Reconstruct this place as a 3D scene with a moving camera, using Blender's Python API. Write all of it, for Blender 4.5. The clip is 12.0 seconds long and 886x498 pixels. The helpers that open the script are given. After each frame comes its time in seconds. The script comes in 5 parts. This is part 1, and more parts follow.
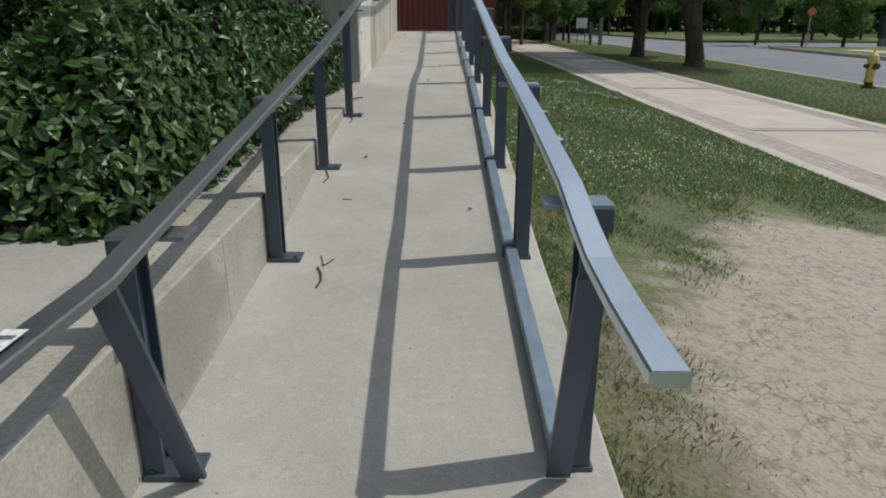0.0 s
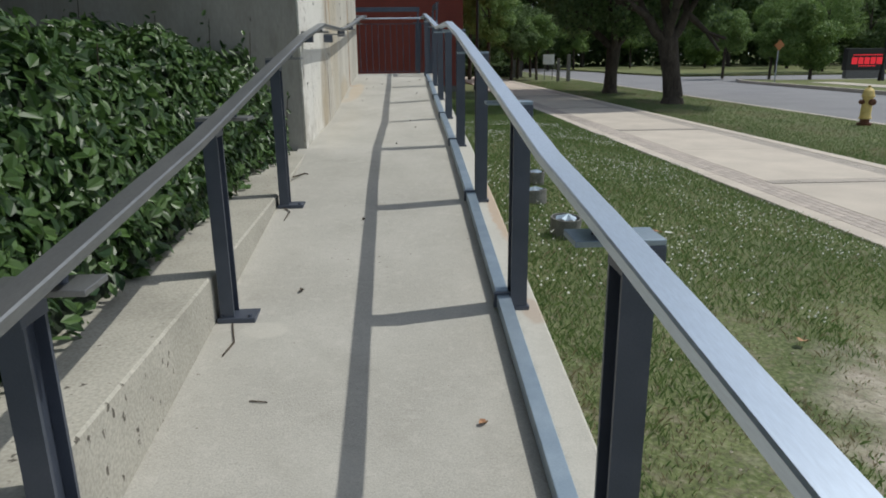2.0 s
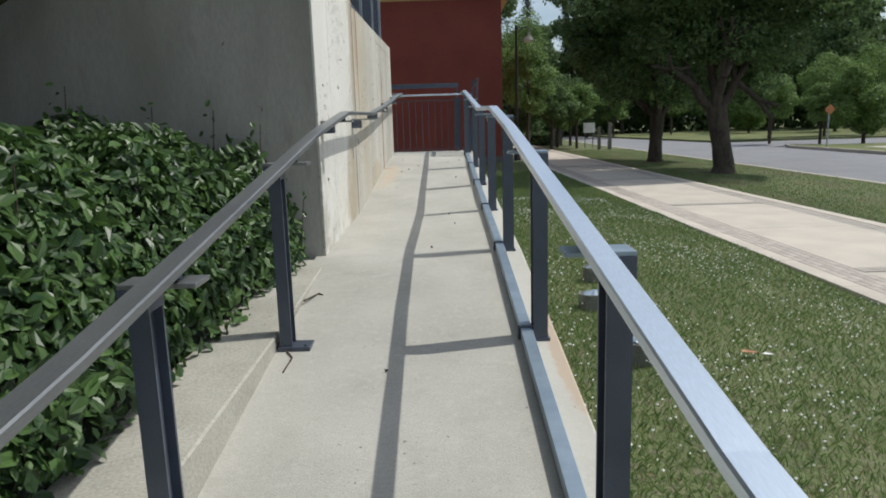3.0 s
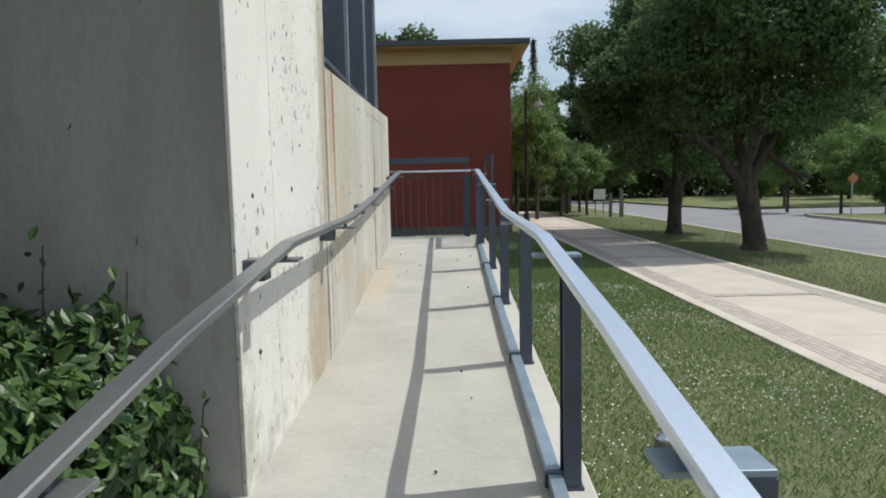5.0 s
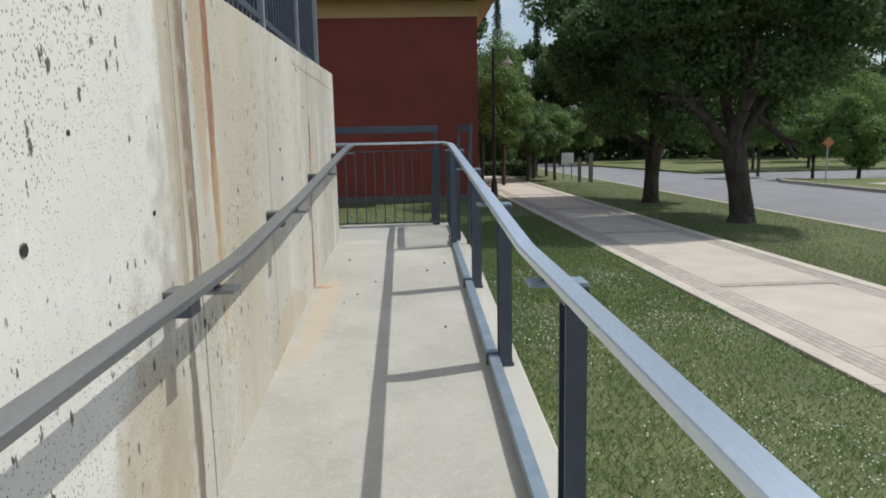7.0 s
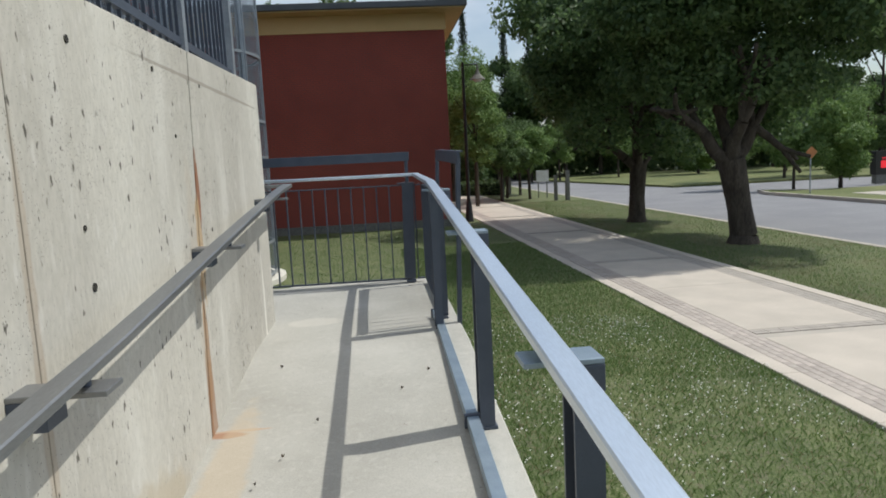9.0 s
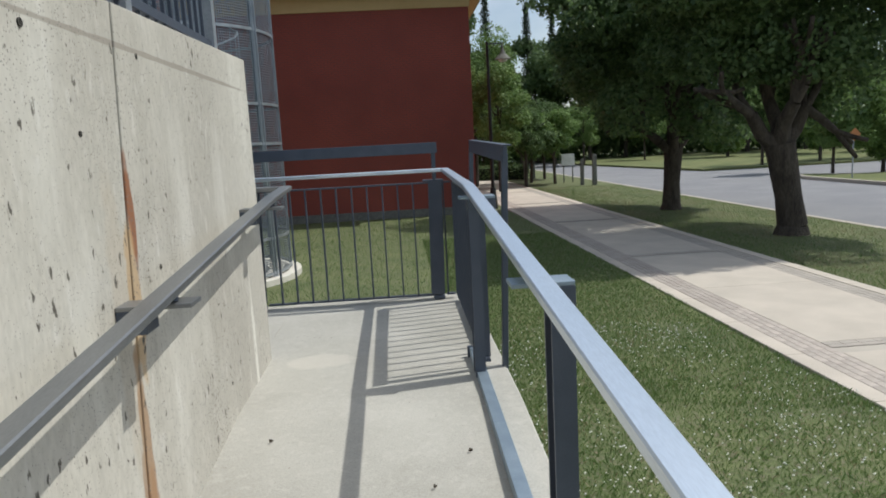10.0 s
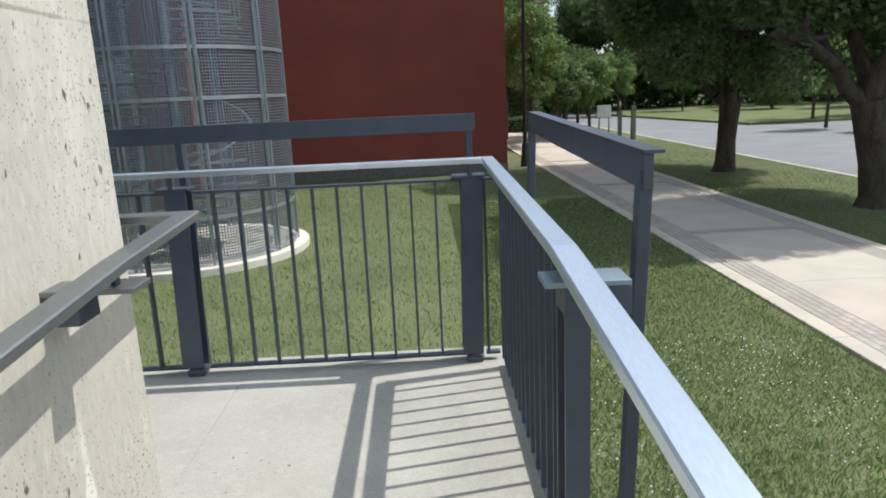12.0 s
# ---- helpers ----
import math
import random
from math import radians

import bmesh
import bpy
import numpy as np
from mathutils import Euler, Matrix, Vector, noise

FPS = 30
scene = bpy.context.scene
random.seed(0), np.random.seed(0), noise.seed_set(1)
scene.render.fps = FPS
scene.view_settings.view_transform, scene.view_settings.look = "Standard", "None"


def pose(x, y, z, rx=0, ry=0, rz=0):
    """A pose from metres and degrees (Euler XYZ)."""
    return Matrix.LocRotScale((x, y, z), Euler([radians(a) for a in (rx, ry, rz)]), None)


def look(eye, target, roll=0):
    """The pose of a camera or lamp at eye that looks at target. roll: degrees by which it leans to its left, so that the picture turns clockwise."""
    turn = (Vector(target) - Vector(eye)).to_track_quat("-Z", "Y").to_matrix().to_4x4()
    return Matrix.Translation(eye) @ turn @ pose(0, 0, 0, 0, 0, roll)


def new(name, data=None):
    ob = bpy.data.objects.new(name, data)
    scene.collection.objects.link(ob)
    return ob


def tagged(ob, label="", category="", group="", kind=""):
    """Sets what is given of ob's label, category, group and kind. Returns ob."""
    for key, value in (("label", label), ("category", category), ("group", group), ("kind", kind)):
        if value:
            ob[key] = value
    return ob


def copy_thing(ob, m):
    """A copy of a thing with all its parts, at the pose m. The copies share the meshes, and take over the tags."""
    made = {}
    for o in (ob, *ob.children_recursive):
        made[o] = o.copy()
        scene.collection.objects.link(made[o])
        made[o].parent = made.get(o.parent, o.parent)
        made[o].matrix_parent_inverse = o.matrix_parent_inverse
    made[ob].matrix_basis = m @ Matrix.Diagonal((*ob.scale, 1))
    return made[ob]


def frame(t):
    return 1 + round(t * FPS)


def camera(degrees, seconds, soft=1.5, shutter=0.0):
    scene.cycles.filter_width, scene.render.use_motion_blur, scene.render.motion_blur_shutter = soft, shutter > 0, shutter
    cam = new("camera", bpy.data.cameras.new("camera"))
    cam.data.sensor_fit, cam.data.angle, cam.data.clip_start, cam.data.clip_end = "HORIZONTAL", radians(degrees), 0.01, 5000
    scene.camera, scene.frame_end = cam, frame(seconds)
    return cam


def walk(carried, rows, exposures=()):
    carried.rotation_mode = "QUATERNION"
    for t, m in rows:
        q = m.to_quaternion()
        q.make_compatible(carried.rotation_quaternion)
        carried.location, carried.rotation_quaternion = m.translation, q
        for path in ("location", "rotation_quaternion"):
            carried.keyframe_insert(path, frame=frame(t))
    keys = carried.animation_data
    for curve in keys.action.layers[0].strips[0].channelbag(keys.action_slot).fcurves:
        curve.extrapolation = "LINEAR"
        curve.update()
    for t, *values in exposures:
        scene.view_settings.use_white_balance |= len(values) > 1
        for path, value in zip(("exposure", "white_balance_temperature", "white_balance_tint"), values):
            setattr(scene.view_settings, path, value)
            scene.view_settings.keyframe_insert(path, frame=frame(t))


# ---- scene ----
cam = camera(65.9, 12.0, 1.85)
PATH = [
    (0, (0.223, -1.399, 1.244), (0.235, 0.494, 0.601), 0.2),
    (0.5, (0.235, -1.023, 1.237), (0.102, 0.866, 0.594), -1.5),
    (1, (0.203, -0.585, 1.279), (0.208, 1.304, 0.622), -0.0),
    (1.5, (0.222, -0.049, 1.272), (0.275, 1.832, 0.596), -0.0),
    (2, (0.179, 0.52, 1.307), (0.281, 2.44, 0.758), -0.6),
    (2.5, (0.192, 1.012, 1.356), (0.348, 2.954, 0.906), -0.4),
    (3, (0.205, 1.539, 1.451), (0.195, 3.506, 1.09), -1.7),
    (3.5, (0.164, 2.023, 1.534), (0.165, 4.005, 1.269), -1.1),
    (3.7, (0.175, 2.236, 1.546), (0.169, 4.22, 1.294), -1.0),
    (5.3, (0.176, 3.992, 1.797), (0.149, 5.984, 1.612), -1.4),
    (5.5, (0.138, 4.224, 1.803), (0.095, 6.211, 1.586), -1.3),
    (6, (0.072, 4.693, 1.873), (0.058, 6.667, 1.55), -0.9),
    (6.5, (0.143, 5.243, 1.913), (0.203, 7.215, 1.583), -0.8),
    (7, (0.146, 5.782, 1.953), (0.237, 7.757, 1.649), -1.2),
    (8.8, (0.197, 7.675, 2.102), (0.403, 9.647, 1.836), -2.4),
    (9, (0.213, 7.949, 2.078), (0.388, 9.925, 1.824), -2.9),
    (9.5, (0.235, 8.526, 2.101), (0.243, 10.508, 1.83), -4.2),
    (10, (0.209, 9.072, 2.161), (0.322, 11.046, 1.86), -3.1),
    (10.5, (0.246, 9.617, 2.181), (0.249, 11.592, 1.862), -3.7),
    (11, (0.221, 10.072, 2.193), (0.143, 12.044, 1.865), -4.2),
    (11.5, (0.189, 10.56, 2.234), (0.284, 12.519, 1.843), -2.1),
    (12, (0.269, 11.131, 2.289), (0.304, 13.081, 1.844), -2.6),
]
walk(cam, [(t, look(eye, target, roll)) for t, eye, target, roll in PATH],
     [(t, e, 6400, 6.5) for t, e in ((0, -0.78), (1.0, -0.78), (2.5, -0.56), (3.5, -0.32), (5.5, -0.28), (6.5, -0.42), (8, -0.38), (9.5, -0.35), (11, -0.25), (12, 0.03))])

# world, sun and sky
SUN_DIR = Vector((0.625, 0.125, 1.0)).normalized()
world = bpy.data.worlds.new("sky")
scene.world = world
world.use_nodes = True
wn = world.node_tree
bg = wn.nodes["Background"]
sky = wn.nodes.new("ShaderNodeTexSky")
sky.sky_type = "NISHITA"
sky.sun_disc = False
sky.sun_elevation = math.asin(SUN_DIR.z)
sky.sun_rotation = math.atan2(SUN_DIR.x, SUN_DIR.y)
sky.ozone_density = 1.0
sky.dust_density = 2.0
# thin high cloud over the whole sky
wtc = wn.nodes.new("ShaderNodeTexCoord")
wmp = wn.nodes.new("ShaderNodeMapping")
wmp.inputs["Scale"].default_value = (1.0, 1.0, 2.6)
wnz = wn.nodes.new("ShaderNodeTexNoise")
wnz.inputs["Scale"].default_value, wnz.inputs["Detail"].default_value = 2.6, 7
wrg = wn.nodes.new("ShaderNodeMapRange")
wrg.inputs["From Min"].default_value, wrg.inputs["From Max"].default_value, wrg.inputs["To Max"].default_value = 0.36, 0.60, 0.75
wmx = wn.nodes.new("ShaderNodeMix")
wmx.data_type = "RGBA"
wmx.inputs["B"].default_value = (6.0, 6.5, 7.2, 1)
wn.links.new(wtc.outputs["Generated"], wmp.inputs["Vector"])
wn.links.new(wmp.outputs[0], wnz.inputs["Vector"])
wn.links.new(wnz.outputs["Fac"], wrg.inputs["Value"])
wn.links.new(wrg.outputs[0], wmx.inputs["Factor"])
wn.links.new(sky.outputs["Color"], wmx.inputs["A"])
wn.links.new(wmx.outputs["Result"], bg.inputs["Color"])
bg.inputs["Strength"].default_value = 0.155
sun = new("sun", bpy.data.lights.new("sun", "SUN"))
sun.data.energy = 4.2
sun.data.angle = radians(0.55)
sun.data.color = (1.0, 0.96, 0.9)
sun.rotation_euler = SUN_DIR.to_track_quat("Z", "Y").to_euler()


# materials
def mat(name, color, rough=0.8, metal=0.0, spec=0.5):
    m = bpy.data.materials.new(name)
    m.use_nodes = True
    b = m.node_tree.nodes["Principled BSDF"]
    b.inputs["Base Color"].default_value = (*color, 1)
    b.inputs["Roughness"].default_value = rough
    b.inputs["Metallic"].default_value = metal
    b.inputs["Specular IOR Level"].default_value = spec
    return m


def noisy(name, c1, c2, scale=6.0, rough=0.85, metal=0.0, fine=80.0, fine_amt=0.25, bump=0.3, bump_scale=None, bump_dist=0.004,
          stretch=(1, 1, 1), lo=0.35, hi=0.65, spec=0.5, rand=0.0):
    """Two colours mixed by broad noise, darkened and lightened by fine grain, with a bump."""
    m = mat(name, c1, rough, metal, spec)
    nt = m.node_tree
    N, L = nt.nodes, nt.links
    b = N["Principled BSDF"]
    tc = N.new("ShaderNodeTexCoord")
    mp = N.new("ShaderNodeMapping")
    mp.inputs["Scale"].default_value = stretch
    L.new(tc.outputs["Object"], mp.inputs["Vector"])
    n1 = N.new("ShaderNodeTexNoise")
    n1.inputs["Scale"].default_value = scale
    n1.inputs["Detail"].default_value = 5
    L.new(mp.outputs[0], n1.inputs["Vector"])
    r = N.new("ShaderNodeMapRange")
    r.inputs["From Min"].default_value, r.inputs["From Max"].default_value = lo, hi
    L.new(n1.outputs["Fac"], r.inputs["Value"])
    mix = N.new("ShaderNodeMix")
    mix.data_type = "RGBA"
    mix.inputs["A"].default_value = (*c1, 1)
    mix.inputs["B"].default_value = (*c2, 1)
    L.new(r.outputs[0], mix.inputs["Factor"])
    n2 = N.new("ShaderNodeTexNoise")
    n2.inputs["Scale"].default_value = fine
    n2.inputs["Detail"].default_value = 3
    L.new(mp.outputs[0], n2.inputs["Vector"])
    r2 = N.new("ShaderNodeMapRange")
    r2.inputs["From Min"].default_value, r2.inputs["From Max"].default_value = 0.3, 0.7
    r2.inputs["To Min"].default_value, r2.inputs["To Max"].default_value = 1 - fine_amt, 1 + fine_amt
    L.new(n2.outputs["Fac"], r2.inputs["Value"])
    mul = N.new("ShaderNodeVectorMath")
    mul.operation = "SCALE"
    L.new(mix.outputs["Result"], mul.inputs[0])
    L.new(r2.outputs[0], mul.inputs["Scale"])
    out = mul.outputs[0]
    if rand:
        oi = N.new("ShaderNodeObjectInfo")
        r3 = N.new("ShaderNodeMapRange")
        r3.inputs["To Min"].default_value, r3.inputs["To Max"].default_value = 1 - rand, 1 + rand
        L.new(oi.outputs["Random"], r3.inputs["Value"])
        mu2 = N.new("ShaderNodeVectorMath")
        mu2.operation = "SCALE"
        L.new(out, mu2.inputs[0])
        L.new(r3.outputs[0], mu2.inputs["Scale"])
        out = mu2.outputs[0]
    L.new(out, b.inputs["Base Color"])
    if bump:
        n3 = N.new("ShaderNodeTexNoise")
        n3.inputs["Scale"].default_value = bump_scale or fine
        n3.inputs["Detail"].default_value = 4
        L.new(mp.outputs[0], n3.inputs["Vector"])
        bp = N.new("ShaderNodeBump")
        bp.inputs["Strength"].default_value = bump
        bp.inputs["Distance"].default_value = bump_dist
        L.new(n3.outputs["Fac"], bp.inputs["Height"])
        L.new(bp.outputs[0], b.inputs["Normal"])
    return m


M_wall = noisy("board-formed concrete", (0.42, 0.395, 0.345), (0.54, 0.515, 0.455), 1.2, 0.85, fine=60, fine_amt=0.08, stretch=(1, 1, 0.4))
M_steel = noisy("grey-blue painted steel", (0.070, 0.085, 0.115), (0.085, 0.10, 0.135), 8, 0.42, 0.35, fine=200, fine_amt=0.06, bump=0.08, spec=0.5)
# same steel twice: right rail's colour holds sun sheen, left rail's holds shade
M_rail = noisy("bright grey steel with sheen in its colour", (0.62, 0.70, 0.80), (0.72, 0.79, 0.88), 5, 0.36, 0.92, fine=240, fine_amt=0.05, bump=0.06, spec=0.5, stretch=(1, 0.15, 1))
M_rail_dim = noisy("dim grey steel darkened for the left rail", (0.20, 0.21, 0.22), (0.27, 0.275, 0.28), 7, 0.42, 0.7, fine=240, fine_amt=0.08, bump=0.08, spec=0.5, stretch=(1, 0.2, 1))
# lighter copy of the painted steel, sky sheen on flat tops put into its colour
M_cap = noisy("grey-blue steel with sheen in its colour", (0.26, 0.33, 0.40), (0.33, 0.40, 0.47), 8, 0.50, 0.75, fine=200, fine_amt=0.06, bump=0.08)
M_brick = noisy("red brick", (0.25, 0.052, 0.038), (0.31, 0.068, 0.048), 0.6, 0.85, fine=30, fine_amt=0.12)
M_beige = noisy("beige fascia", (0.55, 0.38, 0.17), (0.60, 0.42, 0.20), 1, 0.7)
M_roof = noisy("dark metal eave", (0.07, 0.075, 0.085), (0.09, 0.095, 0.1), 2, 0.5)
M_grass = noisy("mown grass", (0.085, 0.13, 0.03), (0.14, 0.17, 0.055), 0.7, 0.9, fine=25, fine_amt=0.4)
M_walk = noisy("pavement concrete", (0.42, 0.38, 0.33), (0.50, 0.45, 0.39), 0.8, 0.9, fine=90, fine_amt=0.1)
M_paver = noisy("brown paver", (0.39, 0.34, 0.30), (0.46, 0.405, 0.36), 3, 0.9, fine=90, fine_amt=0.15, rand=0.12)
M_asphalt = noisy("worn asphalt", (0.20, 0.20, 0.215), (0.24, 0.24, 0.25), 0.5, 0.9, fine=60, fine_amt=0.15)
M_bark = noisy("dark bark", (0.045, 0.035, 0.027), (0.08, 0.065, 0.05), 6, 0.95, fine=30, fine_amt=0.3, stretch=(1, 1, 0.25), bump=0.8, bump_dist=0.03)
M_yellow = noisy("yellow paint", (0.60, 0.45, 0.14), (0.70, 0.54, 0.20), 10, 0.5)
M_dark = mat("dark metal", (0.03, 0.033, 0.036), 0.5)
M_galv = noisy("galvanised steel", (0.30, 0.33, 0.37), (0.40, 0.43, 0.47), 5, 0.4, 0.6, fine=60, fine_amt=0.1)


def link_mix(m, fac, color, into="Base Color"):
    """Mixes color over what feeds the base colour, by the socket fac."""
    nt = m.node_tree
    b = nt.nodes["Principled BSDF"]
    src = b.inputs[into].links[0].from_socket
    mx = nt.nodes.new("ShaderNodeMix")
    mx.data_type = "RGBA"
    nt.links.new(fac, mx.inputs["Factor"])
    nt.links.new(src, mx.inputs["A"])
    mx.inputs["B"].default_value = (*color, 1)
    nt.links.new(mx.outputs["Result"], b.inputs[into])


def stain(m, centre, radius, color, strength=0.8, wobble=0.5, wscale=8.0):
    """A stain, worn patch or streak of its own shape round a place, with a ragged edge."""
    nt = m.node_tree
    N, L = nt.nodes, nt.links
    tc = N.new("ShaderNodeTexCoord")
    sub = N.new("ShaderNodeVectorMath")
    sub.operation = "SUBTRACT"
    sub.inputs[1].default_value = centre
    L.new(tc.outputs["Object"], sub.inputs[0])
    dv = N.new("ShaderNodeVectorMath")
    dv.operation = "DIVIDE"
    dv.inputs[1].default_value = radius
    L.new(sub.outputs[0], dv.inputs[0])
    ln = N.new("ShaderNodeVectorMath")
    ln.operation = "LENGTH"
    L.new(dv.outputs[0], ln.inputs[0])
    nz = N.new("ShaderNodeTexNoise")
    nz.inputs["Scale"].default_value = wscale
    nz.inputs["Detail"].default_value = 6
    L.new(tc.outputs["Object"], nz.inputs["Vector"])
    ma = N.new("ShaderNodeMath")
    ma.operation = "MULTIPLY_ADD"
    L.new(nz.outputs["Fac"], ma.inputs[0])
    ma.inputs[1].default_value = wobble * 2
    L.new(ln.outputs["Value"], ma.inputs[2])
    r = N.new("ShaderNodeMapRange")
    r.interpolation_type = "SMOOTHSTEP"
    r.inputs["From Min"].default_value, r.inputs["From Max"].default_value = 0.75 + wobble, 1.15 + wobble
    r.inputs["To Min"].default_value, r.inputs["To Max"].default_value = strength, 0.0
    L.new(ma.outputs[0], r.inputs["Value"])
    link_mix(m, r.outputs[0], color)


def pits(m, scale, size, dark=(0.10, 0.09, 0.075), stretch=(1, 1, 0.6), amount=0.35, bump=True):
    """Small air holes in cast concrete, unevenly spread."""
    nt = m.node_tree
    N, L = nt.nodes, nt.links
    tc = N.new("ShaderNodeTexCoord")
    mp = N.new("ShaderNodeMapping")
    mp.inputs["Scale"].default_value = stretch
    L.new(tc.outputs["Object"], mp.inputs["Vector"])
    vo = N.new("ShaderNodeTexVoronoi")
    vo.inputs["Scale"].default_value = scale
    wob = N.new("ShaderNodeTexNoise")
    wob.inputs["Scale"].default_value, wob.inputs["Detail"].default_value = scale * 3.0, 3
    L.new(mp.outputs[0], wob.inputs["Vector"])
    sb = N.new("ShaderNodeVectorMath")
    sb.operation = "SUBTRACT"
    sb.inputs[1].default_value = (0.5, 0.5, 0.5)
    L.new(wob.outputs["Color"], sb.inputs[0])
    sc = N.new("ShaderNodeVectorMath")
    sc.operation = "SCALE"
    sc.inputs["Scale"].default_value = 0.75 / scale
    L.new(sb.outputs[0], sc.inputs[0])
    ad = N.new("ShaderNodeVectorMath")
    L.new(mp.outputs[0], ad.inputs[0])
    L.new(sc.outputs[0], ad.inputs[1])
    L.new(ad.outputs[0], vo.inputs["Vector"])
    nz = N.new("ShaderNodeTexNoise")
    nz.inputs["Scale"].default_value = 1.3
    nz.inputs["Detail"].default_value = 3
    L.new(tc.outputs["Object"], nz.inputs["Vector"])
    sx = N.new("ShaderNodeSeparateColor")
    L.new(vo.outputs["Color"], sx.inputs[0])
    # radius = size * (random * broad noise - (1 - amount))
    mu = N.new("ShaderNodeMath")
    mu.operation = "MULTIPLY"
    L.new(sx.outputs[0], mu.inputs[0])
    L.new(nz.outputs["Fac"], mu.inputs[1])
    rr = N.new("ShaderNodeMapRange")
    rr.inputs["From Min"].default_value, rr.inputs["From Max"].default_value = 0.62 - amount, 0.62
    rr.inputs["To Min"].default_value, rr.inputs["To Max"].default_value = 0.0, size
    L.new(mu.outputs[0], rr.inputs["Value"])
    lt = N.new("ShaderNodeMath")
    lt.operation = "SUBTRACT"
    L.new(rr.outputs[0], lt.inputs[0])
    L.new(vo.outputs["Distance"], lt.inputs[1])
    st = N.new("ShaderNodeMapRange")
    st.inputs["From Min"].default_value, st.inputs["From Max"].default_value = 0.0, size * 0.25
    L.new(lt.outputs[0], st.inputs["Value"])
    link_mix(m, st.outputs[0], dark)


M_slab = noisy("ramp concrete", (0.365, 0.352, 0.315), (0.435, 0.42, 0.38), 1.6, 0.85, fine=160, fine_amt=0.13, bump=0.35)
M_curb = noisy("worn curb concrete", (0.33, 0.315, 0.27), (0.43, 0.41, 0.355), 2.6, 0.9, fine=90, fine_amt=0.16, bump=0.5)
pits(M_curb, 28, 0.30, amount=0.30)
# wall end's base colour is lowered to carry the shade on this face
M_wallend = noisy("smooth-formed weathered concrete darkened for shade", (0.30, 0.29, 0.26), (0.39, 0.375, 0.34), 1.1, 0.88, fine=60, fine_amt=0.07, stretch=(1, 1, 0.35))
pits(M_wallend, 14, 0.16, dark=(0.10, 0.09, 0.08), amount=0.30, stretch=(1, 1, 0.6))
M_mulch = noisy("dark soil", (0.035, 0.028, 0.02), (0.07, 0.055, 0.04), 8, 0.95, fine=60, fine_amt=0.5, bump=0.8, bump_dist=0.02)
M_pad = noisy("white concrete", (0.60, 0.57, 0.50), (0.66, 0.63, 0.56), 3, 0.85, fine=60, fine_amt=0.08)
M_greyconc = noisy("weathered grey concrete", (0.13, 0.13, 0.12), (0.20, 0.20, 0.18), 12, 0.9, fine=90, fine_amt=0.2)
M_black = mat("black paint", (0.012, 0.012, 0.013), 0.35)
M_red_led = mat("red display", (0.4, 0.01, 0.015), 0.5)
M_red_led.node_tree.nodes["Principled BSDF"].inputs["Emission Color"].default_value = (1, 0.03, 0.05, 1)
M_red_led.node_tree.nodes["Principled BSDF"].inputs["Emission Strength"].default_value = 0.8
M_orange = mat("orange sign face", (0.42, 0.17, 0.06), 0.6)
M_white = noisy("white paint", (0.7, 0.7, 0.68), (0.78, 0.78, 0.76), 4, 0.6)
M_rust = noisy("rusty cast iron", (0.10, 0.04, 0.02), (0.16, 0.07, 0.04), 12, 0.9)
M_leafdry = noisy("dry leaf", (0.30, 0.13, 0.06), (0.42, 0.25, 0.14), 20, 0.8)
M_twig = noisy("dark twig", (0.05, 0.04, 0.03), (0.09, 0.07, 0.05), 20, 0.9)
M_bluegrey = noisy("blue-grey cladding", (0.10, 0.115, 0.14), (0.13, 0.145, 0.17), 1.5, 0.6)
M_pink = noisy("pale red brick pier", (0.30, 0.11, 0.09), (0.36, 0.14, 0.11), 1.5, 0.8)


def leafy(name, c1, c2, rough=0.5, glow=0.25):
    """Foliage: colour varies leaf by leaf, some light comes through."""
    m = mat(name, c1, rough)
    nt = m.node_tree
    N, L = nt.nodes, nt.links
    b = N["Principled BSDF"]
    g = N.new("ShaderNodeNewGeometry")
    mx = N.new("ShaderNodeMix")
    mx.data_type = "RGBA"
    mx.inputs["A"].default_value, mx.inputs["B"].default_value = (*c1, 1), (*c2, 1)
    L.new(g.outputs["Random Per Island"], mx.inputs["Factor"])
    L.new(mx.outputs["Result"], b.inputs["Base Color"])
    tr = N.new("ShaderNodeBsdfTranslucent")
    L.new(mx.outputs["Result"], tr.inputs["Color"])
    ms = N.new("ShaderNodeMixShader")
    ms.inputs[0].default_value = glow
    L.new(b.outputs[0], ms.inputs[1])
    L.new(tr.outputs[0], ms.inputs[2])
    L.new(ms.outputs[0], N["Material Output"].inputs["Surface"])
    return m


M_shrub = leafy("shrub leaf", (0.016, 0.046, 0.013), (0.100, 0.180, 0.048), 0.40, 0.28)
M_tree = leafy("street tree leaf", (0.062, 0.116, 0.046), (0.180, 0.265, 0.100), 0.5, 0.55)
M_lighttree = leafy("light green leaf", (0.10, 0.18, 0.045), (0.21, 0.31, 0.085), 0.6, 0.3)
M_fartree = leafy("woodland leaf", (0.060, 0.110, 0.038), (0.140, 0.205, 0.070), 0.7, 0.4)
M_conifer = leafy("conifer needle", (0.018, 0.035, 0.018), (0.04, 0.06, 0.03), 0.8, 0.1)
M_blade = leafy("grass blade", (0.090, 0.165, 0.044), (0.205, 0.275, 0.098), 0.7, 0.4)
M_drygrass = leafy("dry grass blade", (0.26, 0.22, 0.12), (0.36, 0.32, 0.2), 0.8, 0.2)
M_clover = mat("white clover", (0.80, 0.80, 0.75), 0.8)


